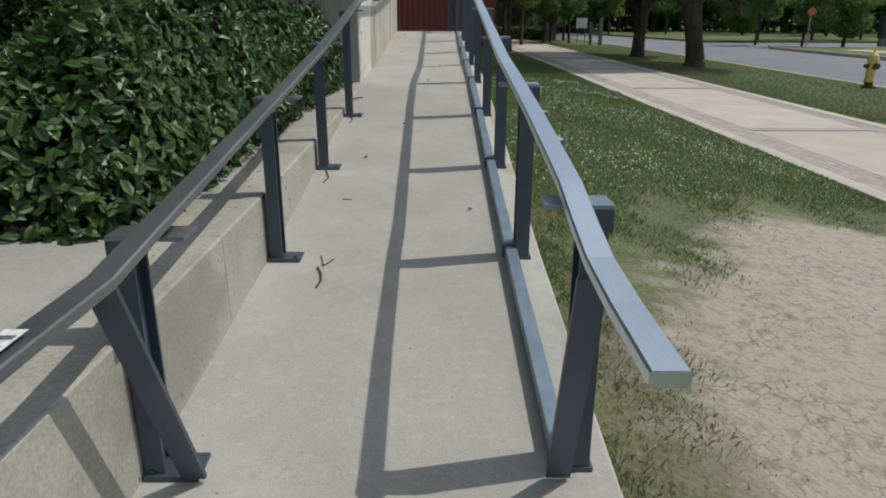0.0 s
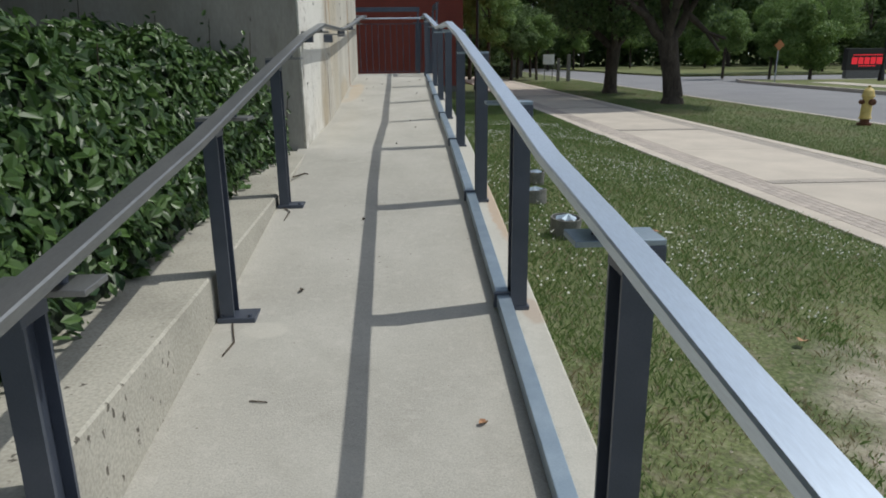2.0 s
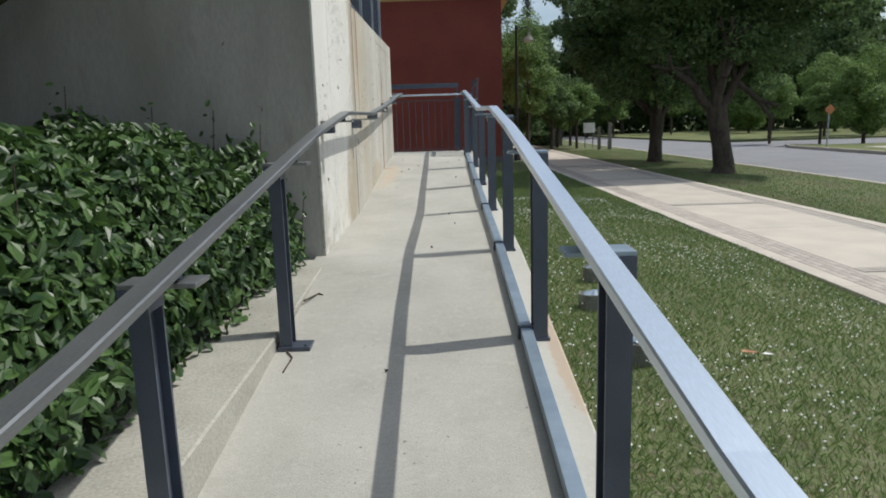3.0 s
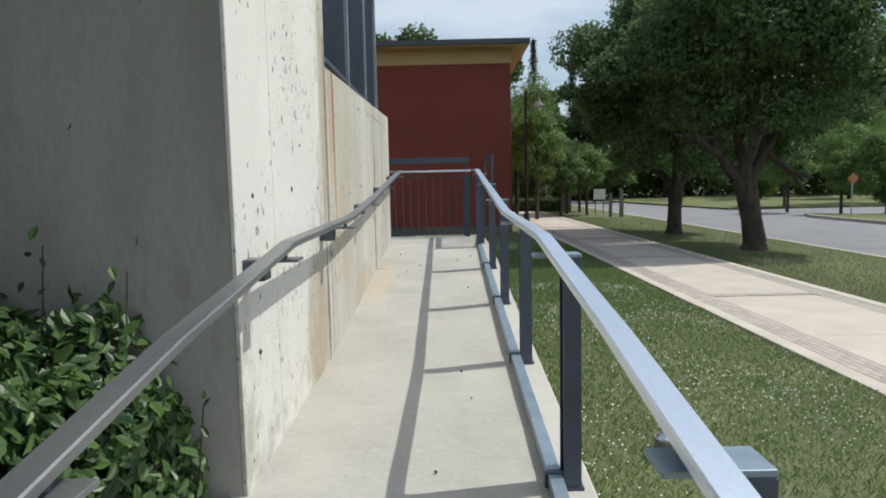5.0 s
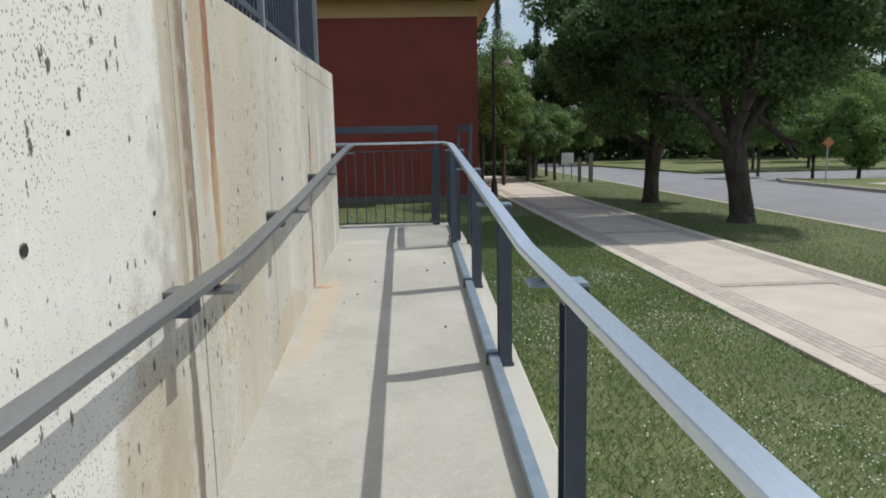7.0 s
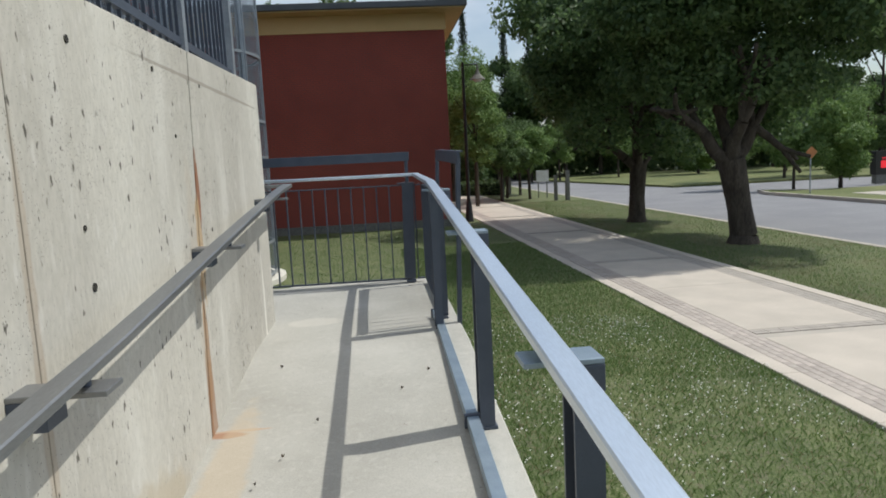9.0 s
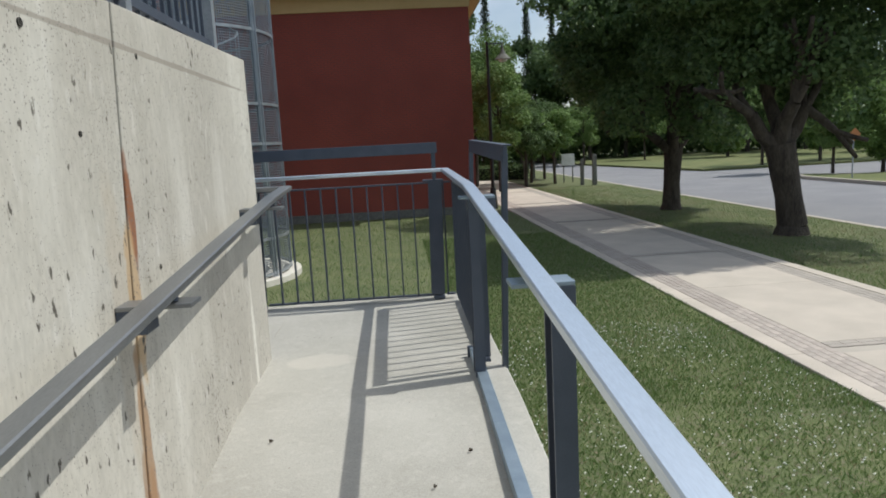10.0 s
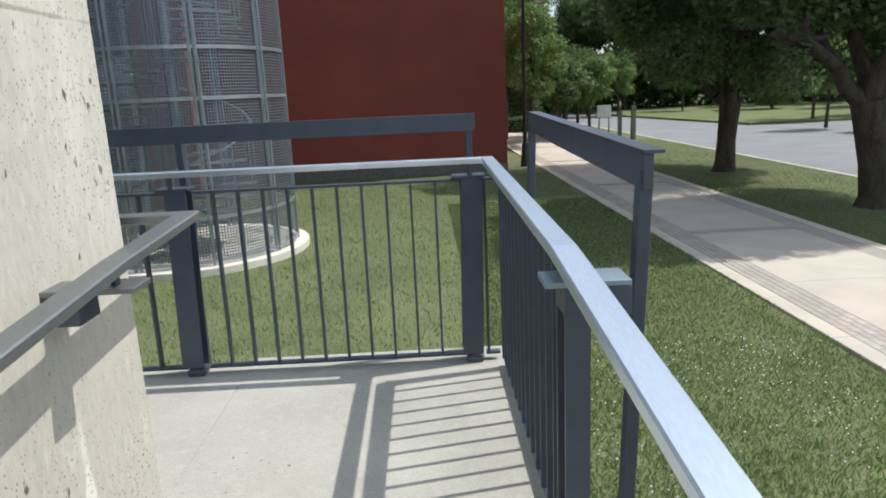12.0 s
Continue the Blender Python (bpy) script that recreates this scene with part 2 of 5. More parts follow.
# mesh helpers
def box(bm, x0, x1, y0, y1, z0, z1, m=None):
    v = [bm.verts.new((x, y, z)) for x in (x0, x1) for y in (y0, y1) for z in (z0, z1)]
    if m is not None:
        for p in v:
            p.co = m @ p.co
    for f in ((0, 1, 3, 2), (4, 6, 7, 5), (0, 4, 5, 1), (2, 3, 7, 6), (0, 2, 6, 4), (1, 5, 7, 3)):
        bm.faces.new([v[k] for k in f])
    return v


def tube(bm, a, b, r0, r1=None, n=10, caps=True):
    a, b = Vector(a), Vector(b)
    r1 = r0 if r1 is None else r1
    q = (b - a).to_track_quat("Z", "X")
    rings = []
    for p, r in ((a, r0), (b, r1)):
        rings.append([bm.verts.new(p + q @ Vector((r * math.cos(2 * math.pi * k / n), r * math.sin(2 * math.pi * k / n), 0))) for k in range(n)])
    for k in range(n):
        bm.faces.new((rings[0][k], rings[0][(k + 1) % n], rings[1][(k + 1) % n], rings[1][k]))
    if caps:
        bm.faces.new(rings[0][::-1])
        bm.faces.new(rings[1])


def sweep(bm, pts, w, h):
    """A flat bar whose top follows pts; w wide, h thick, with mitred corners in plan and in height."""
    pts = [Vector(p) for p in pts]
    rings = []
    for i, p in enumerate(pts):
        d0 = (p - pts[i - 1]).normalized() if i else (pts[1] - p).normalized()
        d1 = (pts[i + 1] - p).normalized() if i < len(pts) - 1 else d0
        s0, s1 = Vector((d0.y, -d0.x, 0)).normalized(), Vector((d1.y, -d1.x, 0)).normalized()
        s = (s0 + s1).normalized()
        s /= max(0.3, s.dot(s0))
        up = Vector((0, 0, 1))
        e = min(0.004, h / 4)
        prof = [(-w / 2 + e, 0), (w / 2 - e, 0), (w / 2, -e), (w / 2, -h + e), (w / 2 - e, -h), (-w / 2 + e, -h), (-w / 2, -h + e), (-w / 2, -e)]
        rings.append([bm.verts.new(p + s * a + up * b) for a, b in prof])
    for r0, r1 in zip(rings, rings[1:]):
        for k in range(8):
            bm.faces.new((r0[k], r1[k], r1[(k + 1) % 8], r0[(k + 1) % 8]))
    bm.faces.new(rings[0])
    bm.faces.new(rings[-1][::-1])


def obj(name, bm, material, bevel=0.0, smooth=False):
    bmesh.ops.recalc_face_normals(bm, faces=bm.faces)
    me = bpy.data.meshes.new(name)
    bm.to_mesh(me)
    bm.free()
    for m in (material if isinstance(material, (list, tuple)) else [material]):
        me.materials.append(m)
    if smooth:
        me.shade_smooth()
    ob = new(name, me)
    if bevel:
        md = ob.modifiers.new("bevel", "BEVEL")
        md.width, md.segments, md.limit_method = bevel, 2, "ANGLE"
    return ob


def part(name, bm, material, parent, label="", bevel=0.0, smooth=False):
    ob = obj(name, bm, material, bevel, smooth)
    ob.parent = parent
    return tagged(ob, label)


def thing(name, label, category, group="", kind=""):
    return tagged(new(name), label, category, group, kind)


def lerp(t, xs, zs):
    return float(np.interp(t, xs, zs))


# the ramp's profile: floor height and handrail height along y
FLOOR_Y = [-8, 0.2, 1.84, 3.24, 4.7, 6.22, 7.1, 8.2, 9.5, 11.0, 12.25, 14.62]
FLOOR_Z = [-0.03, 0.0, 0.12, 0.265, 0.42, 0.570, 0.598, 0.612, 0.720, 0.848, 0.94, 0.94]
FLOOR_Z_OPEN = [-0.03, 0.0, 0.12, 0.265, 0.42, 0.560, 0.612, 0.672, 0.755, 0.858, 0.94, 0.94]
POST_Y = [0.31, 1.82, 3.26, 4.72, 6.28, 7.84, 9.41, 10.97, 12.53]
WALL_BRACKET_Y = [6.33, 7.94, 9.52, 11.09, 12.70]
RAIL = [(-0.28, 0.766), (-0.07, 0.776), (0.1, 0.808), (0.3, 0.853), (1.0, 0.935), (1.8, 1.012), (2.3, 1.055), (5.2, 1.437), (6.4, 1.563), (8.2, 1.590), (12.57, 1.957), (14.36, 1.985)]
RAIL_LEFT = [(-0.085, 0.735), (0.2, 0.770), (1.7, 0.944), (2.7, 1.062), (5.2, 1.428), (6.4, 1.555), (8.2, 1.576), (9.7, 1.682), (11.6, 1.850), (12.70, 1.942)]
WALL_X, CORNER_Y, WALL_END, END_Y = -0.63, 6.21, 13.11, 14.46
SLAB_R = 0.735
RX, LX, PRX, PLX, POST_W = 0.556, -0.475, 0.640, -0.568, 0.068
RAIL_W, RAIL_H = 0.062, 0.028


def floor_z(y, x=0.6):
    """The ramp falls a little towards the wall in its middle stretch."""
    k = min(1.0, max(0.0, (x + 0.63) / 1.2))
    return lerp(y, FLOOR_Y, FLOOR_Z) * (1 - k) + lerp(y, FLOOR_Y, FLOOR_Z_OPEN) * k


def rail_z(y, line=RAIL):
    return lerp(y, [p[0] for p in line], [p[1] for p in line])


def pave_shift(y):
    """The pavement runs a little askew to the ramp, towards it with the distance."""
    return 0.11 + 0.01 * np.clip(y, -40, 62)


def ground_z(x, y):
    u = x + float(pave_shift(y)) * min(1.0, max(0.0, (x - 2.3) / 2.0))
    z = lerp(u, [0.7, 2.3, 4.8, 4.9, 8.04, 8.12, 12.4], [-0.08, -0.19, -0.50, -0.60, -0.60, -0.52, -0.56])
    k = min(1, max(0, (y - 13) / 8))
    z += k * (-0.50 - z) * (1 if u < 4.85 else 0)
    if 0.8 < x < 4.8 and 0 < y < 18:
        z += 0.012 * math.sin(3.1 * x + 1.7 * y) + 0.008 * math.sin(7.3 * x - 4.1 * y)
    return z


def extrude_y(bm, section, ys):
    """A long body: section(y) gives its outline in x and z at each y."""
    prev = None
    for y in ys:
        ring = [bm.verts.new((x, y, z)) for x, z in section(y)]
        if prev:
            for k in range(len(ring)):
                bm.faces.new((prev[k], prev[(k + 1) % len(ring)], ring[(k + 1) % len(ring)], ring[k]))
        else:
            bm.faces.new(ring)
        prev = ring
    bm.faces.new(prev[::-1])


def prism(bm, outline, z0, z1):
    lo = [bm.verts.new((x, y, z0)) for x, y in outline]
    hi = [bm.verts.new((x, y, z1)) for x, y in outline]
    n = len(outline)
    for k in range(n):
        bm.faces.new((lo[k], lo[(k + 1) % n], hi[(k + 1) % n], hi[k]))
    bm.faces.new(lo[::-1])
    bm.faces.new(hi)


# ground, pavement, street
bare = noisy("lawn soil and thatch", (0.085, 0.115, 0.038), (0.135, 0.160, 0.060), 1.1, 0.95, fine=45, fine_amt=0.45, bump=0.6, bump_dist=0.02)
stain(bare, (3.3, 2.6, -0.2), (1.35, 1.35, 2), (0.42, 0.375, 0.31), 0.95, 0.35, 5.0)
stain(bare, (2.3, 0.6, -0.2), (1.3, 2.1, 2), (0.42, 0.375, 0.31), 0.92, 0.40, 5.0)
stain(bare, (0.95, 0.5, -0.1), (0.35, 1.5, 2), (0.16, 0.13, 0.085), 0.35, 0.4, 6.0)


def cracks(m, scale, dark, width=0.035):
    """Fine drying cracks between crusted flakes of soil, broken up by noise."""
    nt = m.node_tree
    N, L = nt.nodes, nt.links
    tc = N.new("ShaderNodeTexCoord")
    nz = N.new("ShaderNodeTexNoise")
    nz.inputs["Scale"].default_value, nz.inputs["Detail"].default_value = 9.0, 6
    L.new(tc.outputs["Object"], nz.inputs["Vector"])
    mx = N.new("ShaderNodeMix")
    mx.data_type = "RGBA"
    mx.inputs["Factor"].default_value = 0.12
    L.new(tc.outputs["Object"], mx.inputs["A"])
    L.new(nz.outputs["Color"], mx.inputs["B"])
    vo = N.new("ShaderNodeTexVoronoi")
    vo.feature = "DISTANCE_TO_EDGE"
    vo.inputs["Scale"].default_value = scale
    L.new(mx.outputs["Result"], vo.inputs["Vector"])
    r = N.new("ShaderNodeMapRange")
    r.inputs["From Min"].default_value, r.inputs["From Max"].default_value = width, 0.0
    L.new(vo.outputs["Distance"], r.inputs["Value"])
    n2 = N.new("ShaderNodeTexNoise")
    n2.inputs["Scale"].default_value, n2.inputs["Detail"].default_value = 3.0, 4
    L.new(tc.outputs["Object"], n2.inputs["Vector"])
    r2 = N.new("ShaderNodeMapRange")
    r2.inputs["From Min"].default_value, r2.inputs["From Max"].default_value = 0.40, 0.62
    r2.inputs["To Max"].default_value = 0.75
    L.new(n2.outputs["Fac"], r2.inputs["Value"])
    mu = N.new("ShaderNodeMath")
    mu.operation = "MULTIPLY"
    L.new(r.outputs[0], mu.inputs[0])
    L.new(r2.outputs[0], mu.inputs[1])
    link_mix(m, mu.outputs[0], dark)


def mottle(m, scale, color, lo, hi, amount, stretch=(1, 1, 1)):
    nt = m.node_tree
    tc = nt.nodes.new("ShaderNodeTexCoord")
    nz = nt.nodes.new("ShaderNodeTexNoise")
    nz.inputs["Scale"].default_value, nz.inputs["Detail"].default_value = scale, 8
    mp = nt.nodes.new("ShaderNodeMapping")
    mp.inputs["Scale"].default_value = stretch
    nt.links.new(tc.outputs["Object"], mp.inputs["Vector"])
    nt.links.new(mp.outputs[0], nz.inputs["Vector"])
    r = nt.nodes.new("ShaderNodeMapRange")
    r.inputs["From Min"].default_value, r.inputs["From Max"].default_value, r.inputs["To Max"].default_value = lo, hi, amount
    nt.links.new(nz.outputs["Fac"], r.inputs["Value"])
    link_mix(m, r.outputs[0], color)


cracks(bare, 13, (0.10, 0.085, 0.065), 0.05)
mottle(bare, 14, (0.20, 0.165, 0.125), 0.52, 0.70, 0.6)
mottle(bare, 45, (0.22, 0.19, 0.15), 0.55, 0.68, 0.55)
bm = bmesh.new()
xs = [-150, -60, -25, -10, -4, -1.0, 0.0] + [0.7 + 0.2 * k for k in range(19)] + [4.81, 4.89, 8.05, 8.11, 10.0, 12.2, 12.42]
ys = [-60, -20] + [-8 + 0.5 * k for k in range(0, 60)] + [22 + k for k in range(0, 23)] + [50, 60, 90, 200]
grid = []
for x in xs:
    at = [(x - float(pave_shift(y)) if 4.8 < x < 8.2 else x, y) for y in ys]
    grid.append([bm.verts.new((a, b, ground_z(a, b))) for a, b in at])
for a, b in zip(grid, grid[1:]):
    for k in range(len(ys) - 1):
        bm.faces.new((a[k], b[k], b[k + 1], a[k + 1]))
tagged(obj("ground", bm, bare, smooth=True), "mown green lawn with white clover and a bare cracked dirt patch", "lawn", kind="structure")

bm = bmesh.new()
box(bm, 4.86, 8.10, -40, 62, -0.7, -0.505)
pavement = tagged(obj("pavement", bm, M_walk), "pale concrete pavement with narrow brown paver bands along its edges", "pavement", kind="structure")
M_walk2 = noisy("pavement slab", (0.47, 0.42, 0.36), (0.55, 0.49, 0.42), 1.2, 0.9, fine=90, fine_amt=0.1, rand=0.05)
slab_shapes = {}


def slab_part(name, x, y, z, w, l, h, material, parent):
    """A paving piece with slightly broken edges; alike pieces share one mesh."""
    key = (name, w, l, h, material.name)
    if key not in slab_shapes:
        b2 = bmesh.new()
        e = min(0.006, w / 8)
        lo = [b2.verts.new((sx * w / 2, sy * l / 2, -h)) for sx, sy in ((-1, -1), (1, -1), (1, 1), (-1, 1))]
        mi = [b2.verts.new((sx * w / 2, sy * l / 2, -e)) for sx, sy in ((-1, -1), (1, -1), (1, 1), (-1, 1))]
        hi = [b2.verts.new((sx * (w / 2 - e), sy * (l / 2 - e), 0)) for sx, sy in ((-1, -1), (1, -1), (1, 1), (-1, 1))]
        for r0, r1 in ((lo, mi), (mi, hi)):
            for k in range(4):
                b2.faces.new((r0[k], r0[(k + 1) % 4], r1[(k + 1) % 4], r1[k]))
        b2.faces.new(hi)
        me = bpy.data.meshes.new(name)
        b2.to_mesh(me)
        b2.free()
        me.materials.append(material)
        slab_shapes[key] = me
    o = new(name, slab_shapes[key])
    o.location = (x, y, z)
    o.parent = parent
    return o


bm = bmesh.new()
box(bm, 12.62, 21.5, -60, 160, -0.9, -0.66)
road = tagged(obj("road", bm, M_asphalt), "grey worn asphalt street between concrete kerbs", "road", kind="structure")
bm = bmesh.new()
box(bm, 12.42, 12.62, -60, 160, -0.9, -0.55)
tagged(obj("kerb", bm, M_walk), "worn pale concrete kerb", "kerb", kind="structure")
M_lawn2 = noisy("far lawn", (0.10, 0.125, 0.04), (0.16, 0.17, 0.065), 0.35, 0.95, fine=8, fine_amt=0.25, bump=0.4, bump_dist=0.03)
bm = bmesh.new()
prism(bm, [(21.7, -200), (400, -200), (400, 39), (24.0, 44), (22.3, 46), (21.7, 44)], -0.9, -0.50)
tagged(obj("ground_across", bm, M_lawn2), "far lawn across the street", "lawn", kind="structure")
bm = bmesh.new()
prism(bm, [(21.5, -60), (21.7, -60), (21.7, 44), (22.3, 46.0), (24.0, 44), (24.1, 44.2), (22.3, 46.3), (21.5, 44.1)], -0.9, -0.49)
tagged(obj("kerb_across", bm, M_walk), "pale concrete kerb round a street corner", "kerb", kind="structure")
bm = bmesh.new()
prism(bm, [(21.5, 44), (400, 39), (400, 60), (21.5, 56)], -0.9, -0.655)
tagged(obj("road_side", bm, M_asphalt), "grey asphalt side street", "road", kind="structure")
bm = bmesh.new()
prism(bm, [(21.5, 56), (400, 60), (400, 400), (12.6, 400), (12.6, 160), (19.0, 75)], -0.9, -0.50)
tagged(obj("ground_beyond", bm, M_lawn2), "far lawn in front of woodland", "lawn", kind="structure")
bm = bmesh.new()
box(bm, 23.6, 25.2, -60, 40, -0.55, -0.485)
tagged(obj("pavement_across", bm, M_walk), "pale concrete path across the street", "pavement", kind="structure")

# ramp slab
M_slab_floor = M_slab
mottle(M_slab, 2.2, (0.50, 0.485, 0.44), 0.50, 0.68, 0.35)
mottle(M_slab, 7.0, (0.29, 0.275, 0.24), 0.56, 0.74, 0.30)
mottle(M_slab, 0.9, (0.33, 0.315, 0.275), 0.48, 0.66, 0.30)
mottle(M_slab, 26, (0.52, 0.50, 0.455), 0.54, 0.68, 0.30)
mottle(M_slab, 70, (0.24, 0.23, 0.20), 0.60, 0.72, 0.30)
pits(M_slab, 26, 0.16, amount=0.34, stretch=(1, 1, 1), dark=(0.16, 0.14, 0.12))
for c, r, col, k in (((0.725, 4.55, 0.42), (0.06, 0.6, 0.4), (0.38, 0.20, 0.08), 0.75), ((0.70, 3.2, 0.27), (0.05, 0.12, 0.3), (0.3, 0.15, 0.07), 0.6),
                     ((-0.57, 11.10, 0.85), (0.09, 0.035, 0.3), (0.34, 0.15, 0.06), 0.75), ((-0.50, 11.14, 0.85), (0.14, 0.015, 0.3), (0.46, 0.30, 0.18), 0.6), ((-0.58, 9.68, 0.72), (0.10, 0.2, 0.3), (0.44, 0.34, 0.22), 0.3),
                     ((-0.42, 7.6, 0.575), (0.14, 1.6, 0.3), (0.48, 0.44, 0.36), 0.15), ((-0.5, 10.6, 0.76), (0.1, 0.9, 0.3), (0.48, 0.38, 0.26), 0.5),
                     ((-0.40, 3.1, 0.26), (0.09, 0.07, 0.2), (0.55, 0.53, 0.47), 0.4), ((-0.42, 1.7, 0.11), (0.08, 0.09, 0.2), (0.50, 0.48, 0.42), 0.3),
                     ((0.68, 6.0, 0.57), (0.09, 6.5, 0.8), (0.56, 0.54, 0.48), 0.4), ((-0.33, 13.0, 0.94), (0.2, 0.14, 0.3), (0.54, 0.51, 0.45), 0.5)):
    stain(M_slab_floor, c, r, col, k, 0.35, 14.0)
bm = bmesh.new()
ys = sorted(set([-4.0, -2.0, END_Y + 0.10] + FLOOR_Y[1:] + [0.8 * k for k in range(-2, 18)]))
extrude_y(bm, lambda y: [(-0.70, floor_z(y, -0.63)), (SLAB_R - 0.012, floor_z(y)), (SLAB_R, floor_z(y) - 0.012), (SLAB_R, -0.9), (-0.70, -0.9)], ys)
tagged(obj("floor", bm, M_slab_floor), "light grey concrete ramp with a rust stain beside its curb rail", "ramp", kind="structure")
bm = bmesh.new()
box(bm, -3.4, -0.702, WALL_END + 0.01, END_Y + 0.10, -0.9, 0.94)
tagged(obj("floor_landing", bm, M_slab_floor), "light grey concrete landing", "landing", kind="structure")

# low curb wall, the walk and the planting bed beside it
CURB = [(-4.0, 0.44), (1.8, 0.44), (3.3, 0.455), (4.8, 0.485), (CORNER_Y - 0.002, 0.56)]
stain(M_curb, (-0.62, 0.6, 0.25), (0.05, 0.5, 0.22), (0.24, 0.22, 0.18), 0.5, 0.5, 5)


def curb_z(y):
    return lerp(y, [p[0] for p in CURB], [p[1] for p in CURB])


curb_joints = [-4.0, 1.12, 6.148]
for y0, y1 in zip(curb_joints, curb_joints[1:]):
    bm = bmesh.new()
    extrude_y(bm, lambda y: [(-0.955, -0.5), (-0.955, curb_z(y)), (-0.623, curb_z(y)), (-0.615, curb_z(y) - 0.008), (-0.610, -0.5)],
              [y0 + 0.002 + (y1 - y0 - 0.004) * k / 8 for k in range(9)])
    tagged(obj("wall_curb", bm, M_curb), "low pitted concrete curb wall beside the ramp", "wall", kind="structure")
bm = bmesh.new()
box(bm, -6.0, -0.96, -4.0, 1.10, -0.5, 0.437)
tagged(obj("floor_walk", bm, M_slab), "pale concrete walk beside the planting bed", "walkway", kind="structure")
bm = bmesh.new()
box(bm, -7.0, -0.957, 1.105, CORNER_Y - 0.004, -0.5, 0.38)
tagged(obj("ground_bed", bm, M_mulch), "dark mulch of a shaded planting bed", "soil", kind="structure")

mottle(M_wall, 3.2, (0.66, 0.64, 0.58), 0.52, 0.66, 0.45, (1, 1, 0.3))
mottle(M_wall, 5.5, (0.30, 0.275, 0.23), 0.60, 0.76, 0.40, (1, 1, 0.16))
mottle(M_wall, 1.3, (0.40, 0.375, 0.32), 0.52, 0.68, 0.35, (1, 1, 0.8))
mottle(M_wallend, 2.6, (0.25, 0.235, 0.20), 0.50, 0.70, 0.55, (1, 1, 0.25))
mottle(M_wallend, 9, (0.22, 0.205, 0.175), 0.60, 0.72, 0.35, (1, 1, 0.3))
mottle(M_wall, 22, (0.68, 0.66, 0.62), 0.60, 0.70, 0.35, (1, 1, 0.35))
mottle(M_wall, 60, (0.34, 0.31, 0.26), 0.60, 0.72, 0.35, (1, 1, 0.7))
# retaining wall: a core, and cast bays with open joints on the ramp side
for c, r, col, k in (((-0.63, 8.24, 2.1), (0.1, 0.050, 0.80), (0.17, 0.10, 0.05), 0.8), ((-0.63, 8.55, 2.15), (0.1, 0.045, 0.75), (0.24, 0.09, 0.03), 0.95), ((-0.63, 8.42, 2.3), (0.1, 0.08, 0.6), (0.42, 0.28, 0.15), 0.6), ((-0.63, 9.64, 1.6), (0.1, 0.03, 0.8), (0.36, 0.28, 0.2), 0.5), ((-0.63, 11.11, 1.05), (0.1, 0.025, 0.25), (0.30, 0.16, 0.08), 0.8),
                     ((-0.63, 8.12, 1.3), (0.1, 0.02, 1.2), (0.16, 0.12, 0.08), 0.6),
                     ((-0.63, 8.42, 1.6), (0.1, 0.16, 1.3), (0.44, 0.38, 0.29), 0.25), ((-0.63, 7.4, 0.75), (0.1, 0.6, 0.34), (0.44, 0.38, 0.28), 0.6),
                     ((-0.63, 8.57, 1.55), (0.1, 0.05, 0.5), (0.46, 0.33, 0.18), 0.6),
                     ((-0.63, 11.8, 2.515), (0.1, 1.35, 0.010), (0.26, 0.23, 0.19), 0.7), ((-0.63, 11.1, 1.62), (0.1, 0.07, 0.5), (0.44, 0.37, 0.28), 0.4), ((-0.63, 9.0, 1.9), (0.1, 0.4, 1.5), (0.47, 0.41, 0.30), 0.5),
                     ((-0.63, 10.1, 0.78), (0.1, 0.7, 0.25), (0.45, 0.38, 0.27), 0.6), ((-0.63, 12.72, 1.05), (0.1, 0.03, 0.5), (0.72, 0.70, 0.64), 0.8),
                     ((-0.63, 11.15, 0.95), (0.1, 0.05, 0.25), (0.30, 0.15, 0.07), 0.7), ((-0.63, 6.95, 2.6), (0.1, 1.15, 2.3), (0.80, 0.79, 0.75), 0.62), ((-0.63, 7.75, 0.95), (0.1, 0.32, 0.42), (0.36, 0.29, 0.19), 0.6), ((-0.63, 8.12, 2.3), (0.1, 0.10, 0.9), (0.40, 0.34, 0.25), 0.7),
                     ((-0.63, 8.13, 0.95), (0.1, 0.05, 0.35), (0.16, 0.13, 0.10), 0.8), ((-0.63, 11.24, 2.0), (0.1, 0.026, 0.20), (0.24, 0.09, 0.035), 0.95), ((-0.63, 11.20, 1.72), (0.1, 0.045, 0.26), (0.46, 0.31, 0.16), 0.8), ((-0.63, 11.15, 1.30), (0.1, 0.035, 0.30), (0.34, 0.20, 0.10), 0.8)):
    stain(M_wall, c, r, col, k, 0.5, 9.0)
pits(M_wall, 12, 0.31, dark=(0.07, 0.065, 0.055), amount=0.44, stretch=(1, 1, 0.6))
pits(M_wall, 30, 0.38, dark=(0.09, 0.08, 0.065), amount=0.53, stretch=(1, 1, 0.5))
pits(M_wall, 58, 0.29, dark=(0.13, 0.115, 0.10), amount=0.57, stretch=(1, 1, 0.6))
pits(M_wall, 110, 0.36, dark=(0.16, 0.145, 0.13), amount=0.55, stretch=(1, 1, 0.7))
STEP_Y = 8.29


def wall_top(y):
    return 2.565 + (y - STEP_Y) * 0.0265


